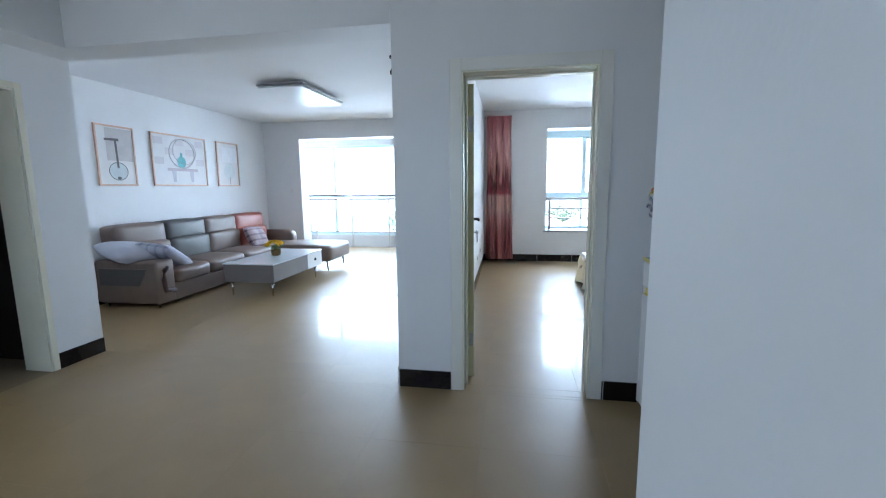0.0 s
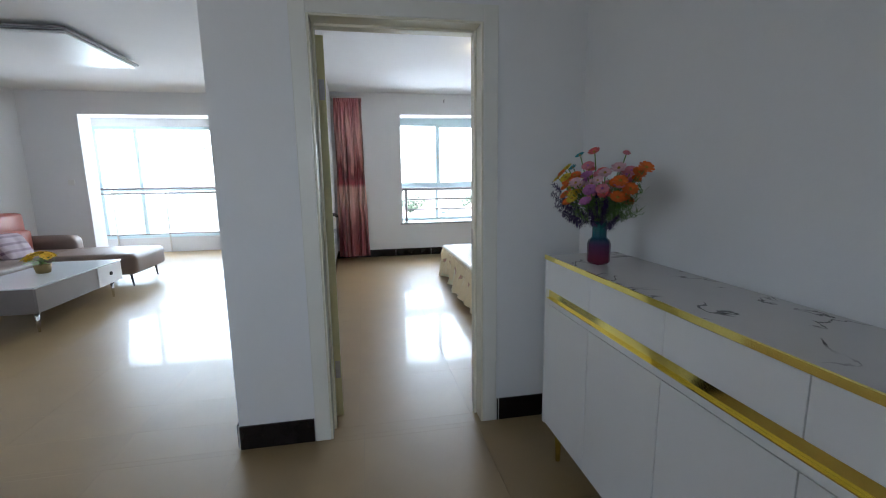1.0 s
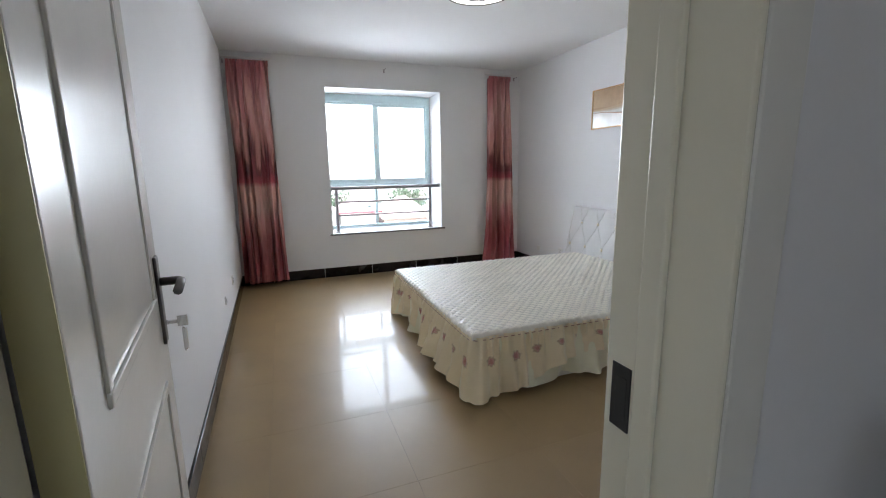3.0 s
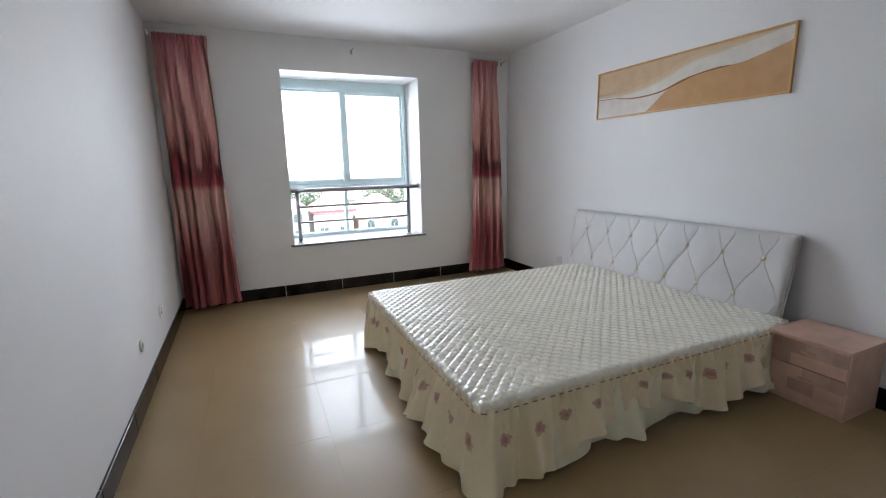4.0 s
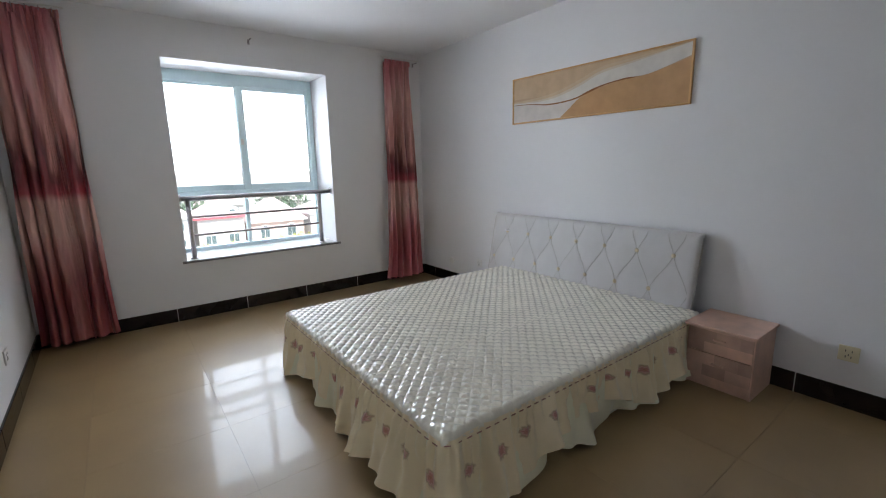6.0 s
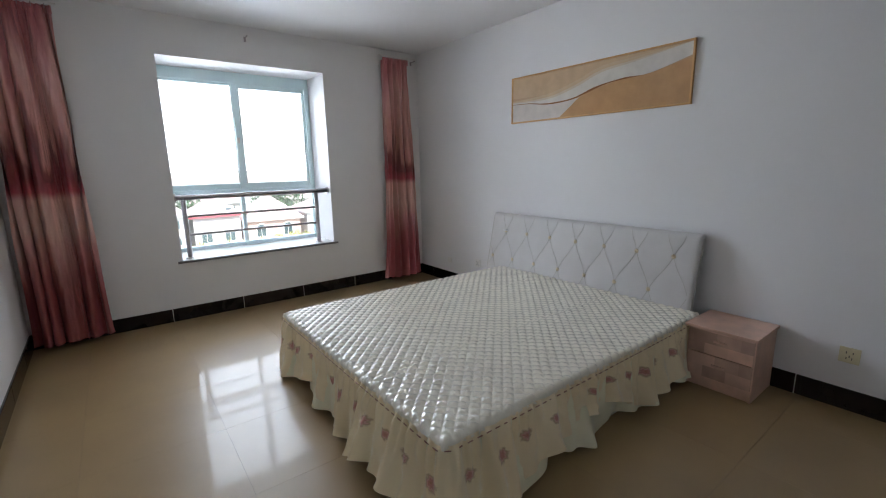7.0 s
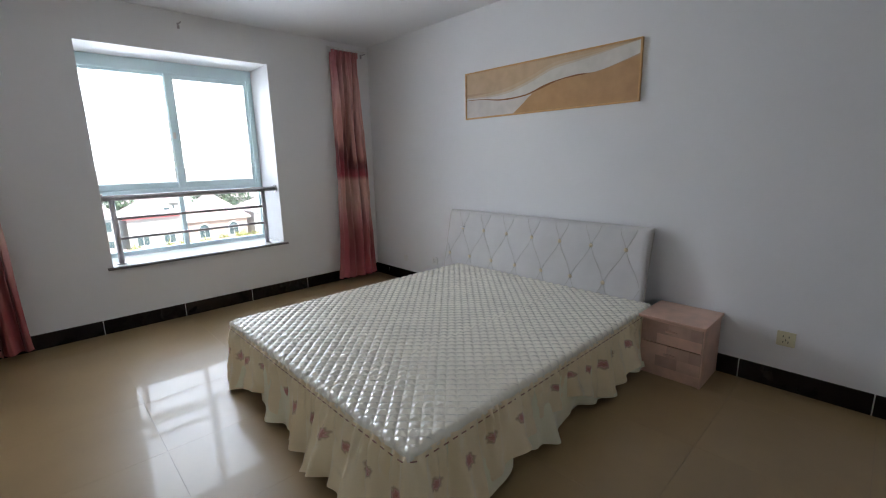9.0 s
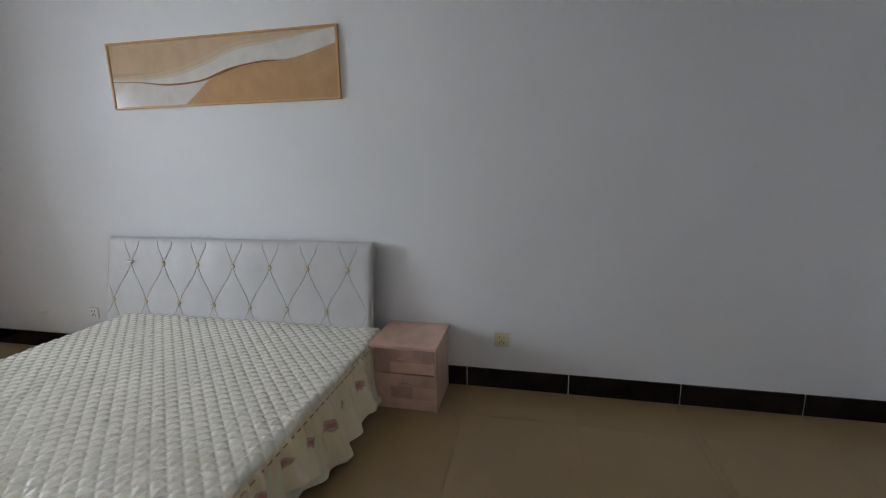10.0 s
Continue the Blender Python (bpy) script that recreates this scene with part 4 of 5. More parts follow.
def socket(name, c, normal_axis, label, material, w=0.086, holes=True):
    x, y, z = c
    t = thing(name, c, label, "socket")
    if normal_axis == "x-":
        part("plate", box(x - 0.010, x, y - w / 2, y + w / 2, z - w / 2, z + w / 2, bevel=0.003), material, t)
        ins = lambda dy, dz, a, b: box(x - 0.0115, x - 0.0098, y + dy - a, y + dy + a, z + dz - b, z + dz + b)
    elif normal_axis == "x+":
        part("plate", box(x, x + 0.010, y - w / 2, y + w / 2, z - w / 2, z + w / 2, bevel=0.003), material, t)
        ins = lambda dy, dz, a, b: box(x + 0.0098, x + 0.0115, y + dy - a, y + dy + a, z + dz - b, z + dz + b)
    else:
        part("plate", box(x - w / 2, x + w / 2, y - 0.010, y, z - w / 2, z + w / 2, bevel=0.003), material, t)
        ins = lambda dy, dz, a, b: box(x + dy - a, x + dy + a, y - 0.0115, y - 0.0098, z + dz - b, z + dz + b)
    if holes:
        for dy, dz in ((-0.014, 0.016), (0.014, 0.016), (-0.012, -0.018), (0.012, -0.018), (0, -0.006)):
            part("slot", ins(dy, dz, 0.002, 0.006), M["black"], t)
    else:
        part("rocker", ins(0, 0, 0.026, 0.03), M["plastic"], t)


socket("wall_socket", (EAST, 4.593, 0.324), "x-", "cream plastic wall socket above the skirting", M["cream_plastic"], 0.09)
socket("wall_socket", (EAST, 7.71, 0.315), "x-", "white plastic wall socket beside the headboard", M["plastic"])
socket("wall_socket", (EAST, 8.22, 0.27), "x-", "white plastic wall socket near the curtain", M["plastic"], 0.07, False)
socket("wall_socket", (west(7.62), 7.62, 0.36), "x+", "white plastic wall socket above the skirting", M["plastic"])
socket("light_switch", (-4.19, NORTH, 1.35), "y-", "white plastic light switch beside the balcony opening", M["plastic"], 0.086, False)
hole = thing("cable_outlet", (west(6.90), 6.90, 0.355), "round dark cable outlet in the wall", "outlet")
part("rim", tube([(west(6.90), 6.90, 0.355), (west(6.90) + 0.012, 6.90, 0.355)], 0.035, 18), M["plastic"], hole)
part("opening", tube([(west(6.90) + 0.012, 6.90, 0.355), (west(6.90) + 0.0135, 6.90, 0.355)], 0.02, 16), M["steel"], hole)


# picture above the bed
def picture(name, x, sgn, y0, y1, z0, z1, label, fr=0.012, wood="wood_frame", mat_color=(0.72, 0.70, 0.66)):
    """Framed print on a wall facing along sgn * x; returns the thing and the print's plane."""
    t = thing(name, (x, (y0 + y1) / 2, z0), label, "picture")
    xa, xb = (x - 0.022, x) if sgn < 0 else (x, x + 0.022)
    part("frame", boxes((xa, xb, y0, y1, z0, z0 + fr), (xa, xb, y0, y1, z1 - fr, z1), (xa, xb, y0, y0 + fr, z0 + fr, z1 - fr), (xa, xb, y1 - fr, y1, z0 + fr, z1 - fr), bevel=0.001), M[wood], t)
    p = x + sgn * 0.012
    m = mat(name + "_paper", mat_color, 0.5 if sgn > 0 else 0.12, vary=0.04, scale=5)
    part("print", box(min(p, x), max(p, x), y0 + fr, y1 - fr, z0 + fr, z1 - fr), m, t)
    return t, p


def shape(t, name, p, sgn, color, pts, k=0, rough=0.5):
    """A printed area on a picture: a flat outline in (y, z), k steps above the paper."""
    key = "print_%02d_%02d_%02d" % tuple(int(c * 99) for c in color)
    m = bpy.data.materials.get(key) or mat(key, color, rough if sgn > 0 else 0.12, vary=0.08, scale=9)
    bm = bmesh.new()
    x = p + sgn * (0.0006 + 0.0006 * k)
    f = bm.faces.new([bm.verts.new((x, y, z)) for y, z in pts])
    r = bmesh.ops.extrude_face_region(bm, geom=[f])
    for v in r["geom"]:
        if isinstance(v, bmesh.types.BMVert):
            v.co.x += sgn * 0.0004
    bmesh.ops.recalc_face_normals(bm, faces=bm.faces[:])
    bmesh.ops.triangulate(bm, faces=bm.faces[:])
    return part(name, bm, m, t)


PY0, PY1, PZ0, PZ1 = 5.563, 7.203, 1.79, 2.205
M["dune_frame"] = mat("honey_wood_frame", (0.62, 0.36, 0.14), 0.35, vary=0.1, scale=14)
pic, pp = picture("picture", EAST, -1, PY0, PY1, PZ0, PZ1, "long framed print of sandy dunes above the bed", mat_color=(0.55, 0.38, 0.24), wood="dune_frame")


def py(s):
    return PY1 - 0.014 - s * (PY1 - PY0 - 0.028)


def pz(s):
    return PZ0 + 0.014 + s * (PZ1 - PZ0 - 0.028)


def curve(*pts):
    out = []
    n = len(pts)
    for i in range(n - 1):
        p0, p1, p2, p3 = pts[max(i - 1, 0)], pts[i], pts[i + 1], pts[min(i + 2, n - 1)]
        for k in range(8):
            t = k / 8
            out.append(tuple(0.5 * (2 * b + (c - a) * t + (2 * a - 5 * b + 4 * c - d) * t * t + (3 * b - a - 3 * c + d) * t ** 3) for a, b, c, d in zip(p0, p1, p2, p3)))
    return out + [pts[-1]]


def band(lower, upper):
    return [(py(s), pz(z)) for s, z in lower] + [(py(s), pz(z)) for s, z in upper[::-1]]


upper = curve((0, 0.45), (0.15, 0.42), (0.30, 0.45), (0.45, 0.60), (0.58, 0.78), (0.75, 0.86), (1, 1.0))
ridge = curve((0, 0.42), (0.12, 0.40), (0.26, 0.34), (0.42, 0.37), (0.55, 0.52), (0.70, 0.60), (0.82, 0.60), (1, 0.78))
shade = curve((0, 0.41), (0.12, 0.385), (0.26, 0.31), (0.40, 0.33), (0.50, 0.42), (0.62, 0.545), (0.76, 0.58), (0.82, 0.60))
front = curve((0.34, 0.0), (0.40, 0.18), (0.46, 0.36), (0.55, 0.475), (0.66, 0.56), (0.82, 0.60), (1, 0.75))
shape(pic, "far_dune", pp, -1, (0.60, 0.43, 0.27), band([(0, 0.55), (0.3, 0.52), (1, 1.0)], [(0, 1.0), (0.5, 1.0), (1, 1.0)][:2] + [(0.999, 1.0)]), 0)
shape(pic, "pale_valley", pp, -1, (0.70, 0.66, 0.60), band(ridge, upper), 1)
shape(pic, "sunlit_slope", pp, -1, (0.62, 0.47, 0.31), band(upper, [(a, min(1.0, b + 0.13 * math.sin(math.pi * min(1.0, a * 0.9 + 0.1)))) for a, b in upper]), 1)
shape(pic, "pale_slope", pp, -1, (0.65, 0.55, 0.42), band(upper, [(a, min(1.0, b + 0.05 * math.sin(math.pi * min(1.0, a * 0.9 + 0.1)))) for a, b in upper]), 2)
shape(pic, "near_flat", pp, -1, (0.68, 0.62, 0.56), band([(0, 0.0), (0.34, 0.0)], [(0, 0.41), (0.12, 0.385), (0.26, 0.31), (0.40, 0.33), (0.46, 0.36)]), 2)
shape(pic, "near_dune", pp, -1, (0.56, 0.34, 0.17), band([(0.34, 0.0), (1, 0.0)], front[1:]), 3)
shape(pic, "ridge_shadow", pp, -1, (0.30, 0.15, 0.07), band(shade, [p for p in ridge if p[0] <= 0.82]), 4)

# ---- hall things ----
def marble_material():
    m = mat("white_marble", (0.74, 0.72, 0.71), 0.14, vary=0.03, scale=3)
    n, l = m.node_tree.nodes, m.node_tree.links
    b = n["Principled BSDF"]
    tc = n.new("ShaderNodeTexCoord")
    w = n.new("ShaderNodeTexNoise")
    w.inputs["Scale"].default_value = 3.4
    w.inputs["Detail"].default_value = 7
    w.inputs["Distortion"].default_value = 0.6
    l.new(tc.outputs["Object"], w.inputs["Vector"])
    d = mathn(n, l, "ABSOLUTE", mathn(n, l, "SUBTRACT", w.outputs["Fac"], 0.5))
    w2 = n.new("ShaderNodeTexNoise")
    w2.inputs["Scale"].default_value = 4.0
    l.new(tc.outputs["Object"], w2.inputs["Vector"])
    mask = n.new("ShaderNodeMapRange")
    mask.inputs["From Min"].default_value, mask.inputs["From Max"].default_value = 0.47, 0.54
    l.new(w2.outputs["Fac"], mask.inputs["Value"])
    line = n.new("ShaderNodeMapRange")
    line.inputs["From Min"].default_value, line.inputs["From Max"].default_value = 0.004, 0.011
    line.inputs["To Min"].default_value, line.inputs["To Max"].default_value = 1.0, 0.0
    l.new(d, line.inputs["Value"])
    fac = mathn(n, l, "MULTIPLY", mask.outputs[0], line.outputs[0])
    mx = n.new("ShaderNodeMix")
    mx.data_type = "RGBA"
    l.new(fac, mx.inputs[0])
    l.new(b.inputs["Base Color"].links[0].from_socket, mx.inputs[6])
    mx.inputs[7].default_value = (0.10, 0.095, 0.10, 1)
    l.new(mx.outputs[2], b.inputs["Base Color"])
    return m


M["marble"] = marble_material()
SX0, SX1, SY1, SZ = 0.915, 1.26, 3.15, 0.993
seams = [3.15, 2.762, 2.362, 1.967, 1.572]
sb = thing("sideboard", (1.09, 2.35, 0), "white gloss sideboard with marble top and gold trim", "sideboard")
part("body", boxes((SX0 + 0.020, SX1, seams[-1], SY1, 0.18, 0.974), bevel=0.002), M["white"], sb)
part("top", box(SX0 + 0.004, SX1, seams[-1], SY1, 0.9745, SZ, bevel=0.002), M["marble"], sb, "white marble top with dark veins")
part("top_edge", box(SX0 - 0.004, SX0 + 0.0035, seams[-1], SY1 + 0.003, 0.975, SZ + 0.0015, bevel=0.001), M["gold"], sb, "polished gold edge strip")
part("gold_channel", box(SX0 + 0.012, SX0 + 0.0195, seams[-1], SY1 - 0.018, 0.79, 0.850, bevel=0.001), M["gold"], sb, "polished gold handle channel")
part("channel_floor", box(SX0 + 0.0005, SX0 + 0.0118, seams[-1], SY1 - 0.0185, 0.7985, 0.802), M["gold"], sb)
part("front_rail", box(SX0, SX0 + 0.0118, seams[-1], SY1 - 0.0185, 0.776, 0.798, bevel=0.001), M["white"], sb)
part("end_panel", box(SX0, SX0 + 0.0195, SY1 - 0.018, SY1, 0.18, 0.9745, bevel=0.001), M["white"], sb)
for k, (b, a) in enumerate(zip(seams, seams[1:])):
    hi = b - (0.019 if k == 0 else 0.0015)
    part("drawer_front", box(SX0, SX0 + 0.0195, a + 0.0015, hi, 0.843, 0.9725, bevel=0.0012), M["white"], sb)
    part("door", box(SX0, SX0 + 0.0195, a + 0.0015, hi, 0.192, 0.773, bevel=0.0012), M["white"], sb)
for y in (SY1 - 0.06, 2.35, seams[-1] + 0.06):
    for x in (SX0 + 0.06, SX1 - 0.06):
        part("leg", tube([(x, y, 0.0), (x, y, 0.18)], 0.011, 10, radius_end=0.018), M["gold"], sb, "gold tapered leg", smooth=True)


def ombre_glass():
    m = mat("blue_red_vase_glass", (0.1, 0.1, 0.1), 0.12, vary=0.0)
    n, l = m.node_tree.nodes, m.node_tree.links
    b = n["Principled BSDF"]
    tc = n.new("ShaderNodeTexCoord")
    sp = n.new("ShaderNodeSeparateXYZ")
    l.new(tc.outputs["Generated"], sp.inputs[0])
    r = n.new("ShaderNodeValToRGB")
    ramp_set(r, [(0.1, (0.20, 0.015, 0.06)), (0.45, (0.11, 0.03, 0.12)), (0.62, (0.02, 0.10, 0.16)), (1.0, (0.01, 0.22, 0.22))])
    l.new(sp.outputs[2], r.inputs["Fac"])
    l.new(r.outputs[0], b.inputs["Base Color"])
    b.inputs["Transmission Weight"].default_value = 0.35
    return m


VX, VY = 1.035, 2.915
vase = solid("vase", lathe([(0.0009, SZ + 0.004), (0.0367, SZ + 0.002), (0.0440, SZ + 0.010), (0.0455, SZ + 0.080), (0.0400, SZ + 0.096), (0.0285, SZ + 0.108), (0.0270, SZ + 0.165), (0.0303, SZ + 0.172), (0.0282, SZ + 0.172), (0.0239, SZ + 0.165), (0.0255, SZ + 0.108), (0.0360, SZ + 0.094), (0.0415, SZ + 0.080), (0.0400, SZ + 0.02), (0.0009, SZ + 0.018)], VX, VY, 12), ombre_glass(), "faceted glass vase shading from teal to deep red", "vase")


def petals(c, tilt, r, count, cup, bm=None, width=0.29):
    bm = bm or bmesh.new()
    rot = Vector((0, 0, 1)).rotation_difference(Vector(tilt).normalized()).to_matrix()
    for layer in range(2):
        for k in range(count):
            a = 2 * math.pi * (k + 0.5 * layer) / count
            rr = r * (1 - 0.18 * layer)
            d, s = Vector((math.cos(a), math.sin(a), 0)), Vector((-math.sin(a), math.cos(a), 0))
            rows = []
            for t, w in ((0.12, 0.10), (0.5, width * 0.8), (0.85, width), (1.0, width * 0.45)):
                up = cup * rr * t * t + 0.004 * layer
                mid = d * rr * t + Vector((0, 0, up))
                rows.append([bm.verts.new(Vector(c) + rot @ (mid + s * rr * w * 0.8 * e + Vector((0, 0, 0.05 * rr * abs(e))))) for e in (-1, 0, 1)])
            for p, q in zip(rows, rows[1:]):
                for j in range(2):
                    bm.faces.new((p[j], p[j + 1], q[j + 1], q[j]))
    return bm


rnd = random.Random(4)
bq = thing("flower_bouquet", (VX, VY, SZ + 0.05), "bright artificial daisies and lavender in a vase", "flowers")
cols = {"orange": (0.75, 0.16, 0.02), "pink": (0.66, 0.22, 0.28), "pale": (0.72, 0.45, 0.50), "coral": (0.70, 0.13, 0.13), "yellow": (0.72, 0.55, 0.03), "teal": (0.03, 0.30, 0.33), "mauve": (0.45, 0.16, 0.40)}
fm = {k: mat("petal_" + k, c, 0.6, vary=0.15, scale=40, island=0.12) for k, c in cols.items()}
fm["heart"] = mat("flower_heart", (0.45, 0.25, 0.04), 0.8, vary=0.2, scale=80)
spec = [("coral", -0.02, -0.01, 0.51, 0.042), ("teal", -0.12, 0.02, 0.50, 0.036), ("teal", -0.13, -0.03, 0.44, 0.030), ("pink", 0.13, 0.03, 0.50, 0.026), ("yellow", -0.17, -0.02, 0.44, 0.040), ("yellow", -0.14, -0.08, 0.39, 0.045),
        ("yellow", -0.20, 0.0, 0.43, 0.042), ("yellow", -0.21, -0.05, 0.39, 0.042), ("orange", -0.11, -0.10, 0.37, 0.046), ("orange", -0.15, -0.06, 0.31, 0.055), ("orange", -0.12, -0.08, 0.27, 0.045), ("pink", -0.03, -0.05, 0.445, 0.045), ("coral", -0.05, 0.02, 0.43, 0.04),
        ("pale", -0.05, -0.13, 0.365, 0.048), ("mauve", 0.03, -0.13, 0.335, 0.048), ("pink", 0.09, -0.12, 0.34, 0.045), ("pale", 0.06, -0.04, 0.41, 0.048), ("pale", 0.12, -0.02, 0.43, 0.05), ("pink", 0.02, -0.02, 0.40, 0.045), ("pale", 0.05, -0.09, 0.375, 0.04), ("mauve", -0.01, -0.10, 0.28, 0.042),
        ("orange", 0.17, -0.10, 0.375, 0.06), ("orange", 0.20, -0.06, 0.34, 0.06), ("orange", 0.15, -0.08, 0.30, 0.055), ("orange", 0.25, -0.02, 0.43, 0.062), ("orange", 0.21, 0.0, 0.41, 0.045), ("pink", 0.13, 0.04, 0.38, 0.045), ("coral", 0.0, 0.05, 0.42, 0.04)]
bx, by_ = Vector((0.42, -0.88, 0)), Vector((0.55, 0.25, 0))   # across and behind, as the bunch is turned
more = []
for _ in range(40):
    a = rnd.uniform(-0.18, 0.22)
    pick = ("yellow", "orange", "orange") if a < -0.07 else (("pale", "pink", "coral", "mauve", "pale") if a < 0.12 else ("orange", "pink", "orange"))
    more.append((rnd.choice(pick), a, rnd.uniform(-0.1, 0.06), rnd.uniform(0.28, 0.42), rnd.uniform(0.034, 0.046)))
for kind, a, b, h, r in spec + more:
    off = bx * (a * 0.80 + 0.035) + by_ * b + Vector((-0.05, 0, 0))
    h = 0.27 + (h - 0.30) * 0.80
    r = min(r, 0.050) * 0.56
    c = Vector((VX, VY, SZ + h)) + off
    c.x = min(c.x, 1.20)
    tilt = (off * 1.2 + Vector((rnd.uniform(-.05, .05), rnd.uniform(-.05, .05), 0.30))) + Vector((-0.12, -0.10, 0))
    bm = petals(c, tilt, r, rnd.choice((9, 10, 11)), rnd.uniform(0.1, 0.4))
    f = part("flower", bm, fm[kind], bq, kind + " daisy head")
    hb2 = bmesh.new()
    bmesh.ops.create_uvsphere(hb2, u_segments=8, v_segments=5, radius=r * 0.24)
    for v in hb2.verts:
        v.co = v.co + c + Vector(tilt).normalized() * r * 0.12
    part("heart", hb2, fm["heart"] if kind not in ("mauve", "pink") else fm["mauve"], f)
    base = Vector((VX, VY, SZ + 0.04)) + off * 0.05
    flat = Vector((off.x, off.y, 0))
    neck = Vector((VX, VY, SZ + 0.172)) + flat.normalized() * min(0.020, flat.length * 0.10)
    mid = Vector((VX, VY, SZ + 0.225)) + off * 0.34
    part("stem", tube([base, neck, mid, c - Vector(tilt).normalized() * 0.004], 0.0021, 5), M["stem"], bq)
M["lavender"] = mat("lavender_dark", (0.045, 0.028, 0.10), 0.7, vary=0.3, scale=60, island=0.3)
for a, h, b in ((-0.25, 0.29, -0.02), (-0.23, 0.25, -0.06), (-0.22, 0.22, 0.0), (-0.17, 0.17, -0.05), (0.05, 0.26, -0.12), (0.09, 0.22, -0.10), (0.13, 0.17, -0.06), (0.02, 0.20, -0.13), (-0.20, 0.20, -0.07), (-0.14, 0.21, 0.02), (-0.12, 0.24, -0.09), (0.07, 0.28, -0.05), (0.10, 0.25, -0.13)):
    lv = bmesh.new()
    tip = Vector((VX, VY, SZ + h + 0.035)) + bx * (a * 0.88 + 0.03) + by_ * b + Vector((-0.04, 0, 0))
    root = Vector((VX, VY, SZ + 0.17))
    for k in range(170):
        t = 0.45 + 0.55 * rnd.random()
        p = root.lerp(tip, t) + Vector((0, 0, -0.03 * math.sin(t * 3.1)))
        d = Vector((rnd.gauss(0, 1), rnd.gauss(0, 1), rnd.gauss(0, 1))).normalized()
        s = 0.026 * (1.15 - 0.6 * t)
        w = d.cross(Vector((0.3, 0.2, 1))).normalized() * s * 0.11
        lv.faces.new([lv.verts.new(q) for q in (p - w * 0.3, p + d * s * 0.5 - w, p + d * s * 1.2, p + d * s * 0.5 + w)])
    part("lavender_sprig", lv, M["lavender"], bq, "dark purple lavender sprig")
fe = bmesh.new()
for k in range(95):
    a = rnd.uniform(-0.16, 0.24)
    tip = Vector((VX, VY, SZ + rnd.uniform(0.20, 0.34))) + bx * (a * 0.75 + 0.05) + by_ * rnd.uniform(-0.12, 0.05) + Vector((-0.04, 0, 0))
    tip.x = min(tip.x, 1.23)
    root = Vector((VX, VY, SZ + 0.15))
    for j in range(26):
        t = 0.4 + 0.6 * j / 26
        p = root.lerp(tip, t)
        d = Vector((rnd.gauss(0, 1), rnd.gauss(0, 1), rnd.gauss(0.4, 0.6))).normalized() * 0.030
        w = d.cross(Vector((0, 0.3, 1))).normalized() * 0.0022
        fe.faces.new([fe.verts.new(q) for q in (p - w, p + w, p + d)])
tagged(part("fern", fe, M["stem"], bq, "fine green fern leaves"), kind="stuff")

# ---- living room things ----
M["arm_dark"] = mat("dark_brown_lacquer", (0.06, 0.03, 0.025), 0.3, vary=0.15)
sofa = thing("sofa", (-4.2, 6.6, 0), "taupe leather corner sofa with one terracotta seat back", "sofa")
SY0, SY1b, SXB, SXF = 4.98, 8.42, -4.68, -3.86
part("base", box(SXB, SXF + 0.02, SY0 + 0.02, SY1b - 0.02, 0.045, 0.26, bevel=0.02, seg=3), M["leather"], sofa, smooth=False)
part("armrest", box(SXB, SXF + 0.03, SY0, SY0 + 0.27, 0.05, 0.56, bevel=0.035, seg=4), M["leather"], sofa, smooth=True)
part("armrest", cushion(SXB, SXF - 0.05, SY1b - 0.25, SY1b, 0.08, 0.60, r=0.08, puff=0.015), M["leather"], sofa, smooth=True)
pl = bmesh.new()
for dz, pts in ((0, [(SXF - 0.74, 0.27), (SXF - 0.20, 0.27), (SXF - 0.10, 0.47), (SXF - 0.74, 0.47)]),):
    vs = [pl.verts.new((x, SY0 - 0.012, z)) for x, z in pts]
    vs2 = [pl.verts.new((x, SY0 + 0.01, z)) for x, z in pts]
    pl.faces.new(vs)
    for i in range(len(vs)):
        pl.faces.new((vs[i], vs[(i + 1) % len(vs)], vs2[(i + 1) % len(vs)], vs2[i]))
part("arm_inset", pl, M["leather2"], sofa, "dark leather arm panel")
part("arm_trim", tube([(SXF + 0.036, SY0 + 0.16, 0.47), (SXF + 0.042, SY0 + 0.10, 0.44), (SXF + 0.042, SY0 + 0.08, 0.34), (SXF + 0.042, SY0 + 0.10, 0.20), (SXF + 0.038, SY0 + 0.24, 0.18)], 0.027, 8), M["arm_dark"], sofa, "dark lacquered arm trim", smooth=True)
cuts = [5.10, 5.86, 6.62, 7.36, 8.17]
for k, (a, b) in enumerate(zip(cuts, cuts[1:])):
    red = k == 3
    m = M["leather_red"] if red else (M["leather"] if k != 1 else M["leather2"])
    part("seat_cushion", cushion(SXB + 0.22, SXF + (0.05 if not red else 0.02), max(a, 5.25) + 0.004, b - 0.004, 0.25, 0.43, r=0.05, puff=0.02), M["leather"], sofa, smooth=True)
    lower = part("back_cushion", cushion(SXB + 0.03, SXB + 0.30, a + 0.006, b - 0.006, 0.36, 0.72, r=0.04, puff=0.018), m, sofa, "terracotta leather back" if red else "", smooth=True)
    top = cushion(SXB + 0.0, SXB + 0.24, a + 0.006, b - 0.006, 0.68, 0.95, r=0.035, puff=0.016)
    for v in top.verts:
        v.co.x -= 0.10 * max(0, v.co.z - 0.68) * 0.6
    part("headrest", top, m, sofa, smooth=True)
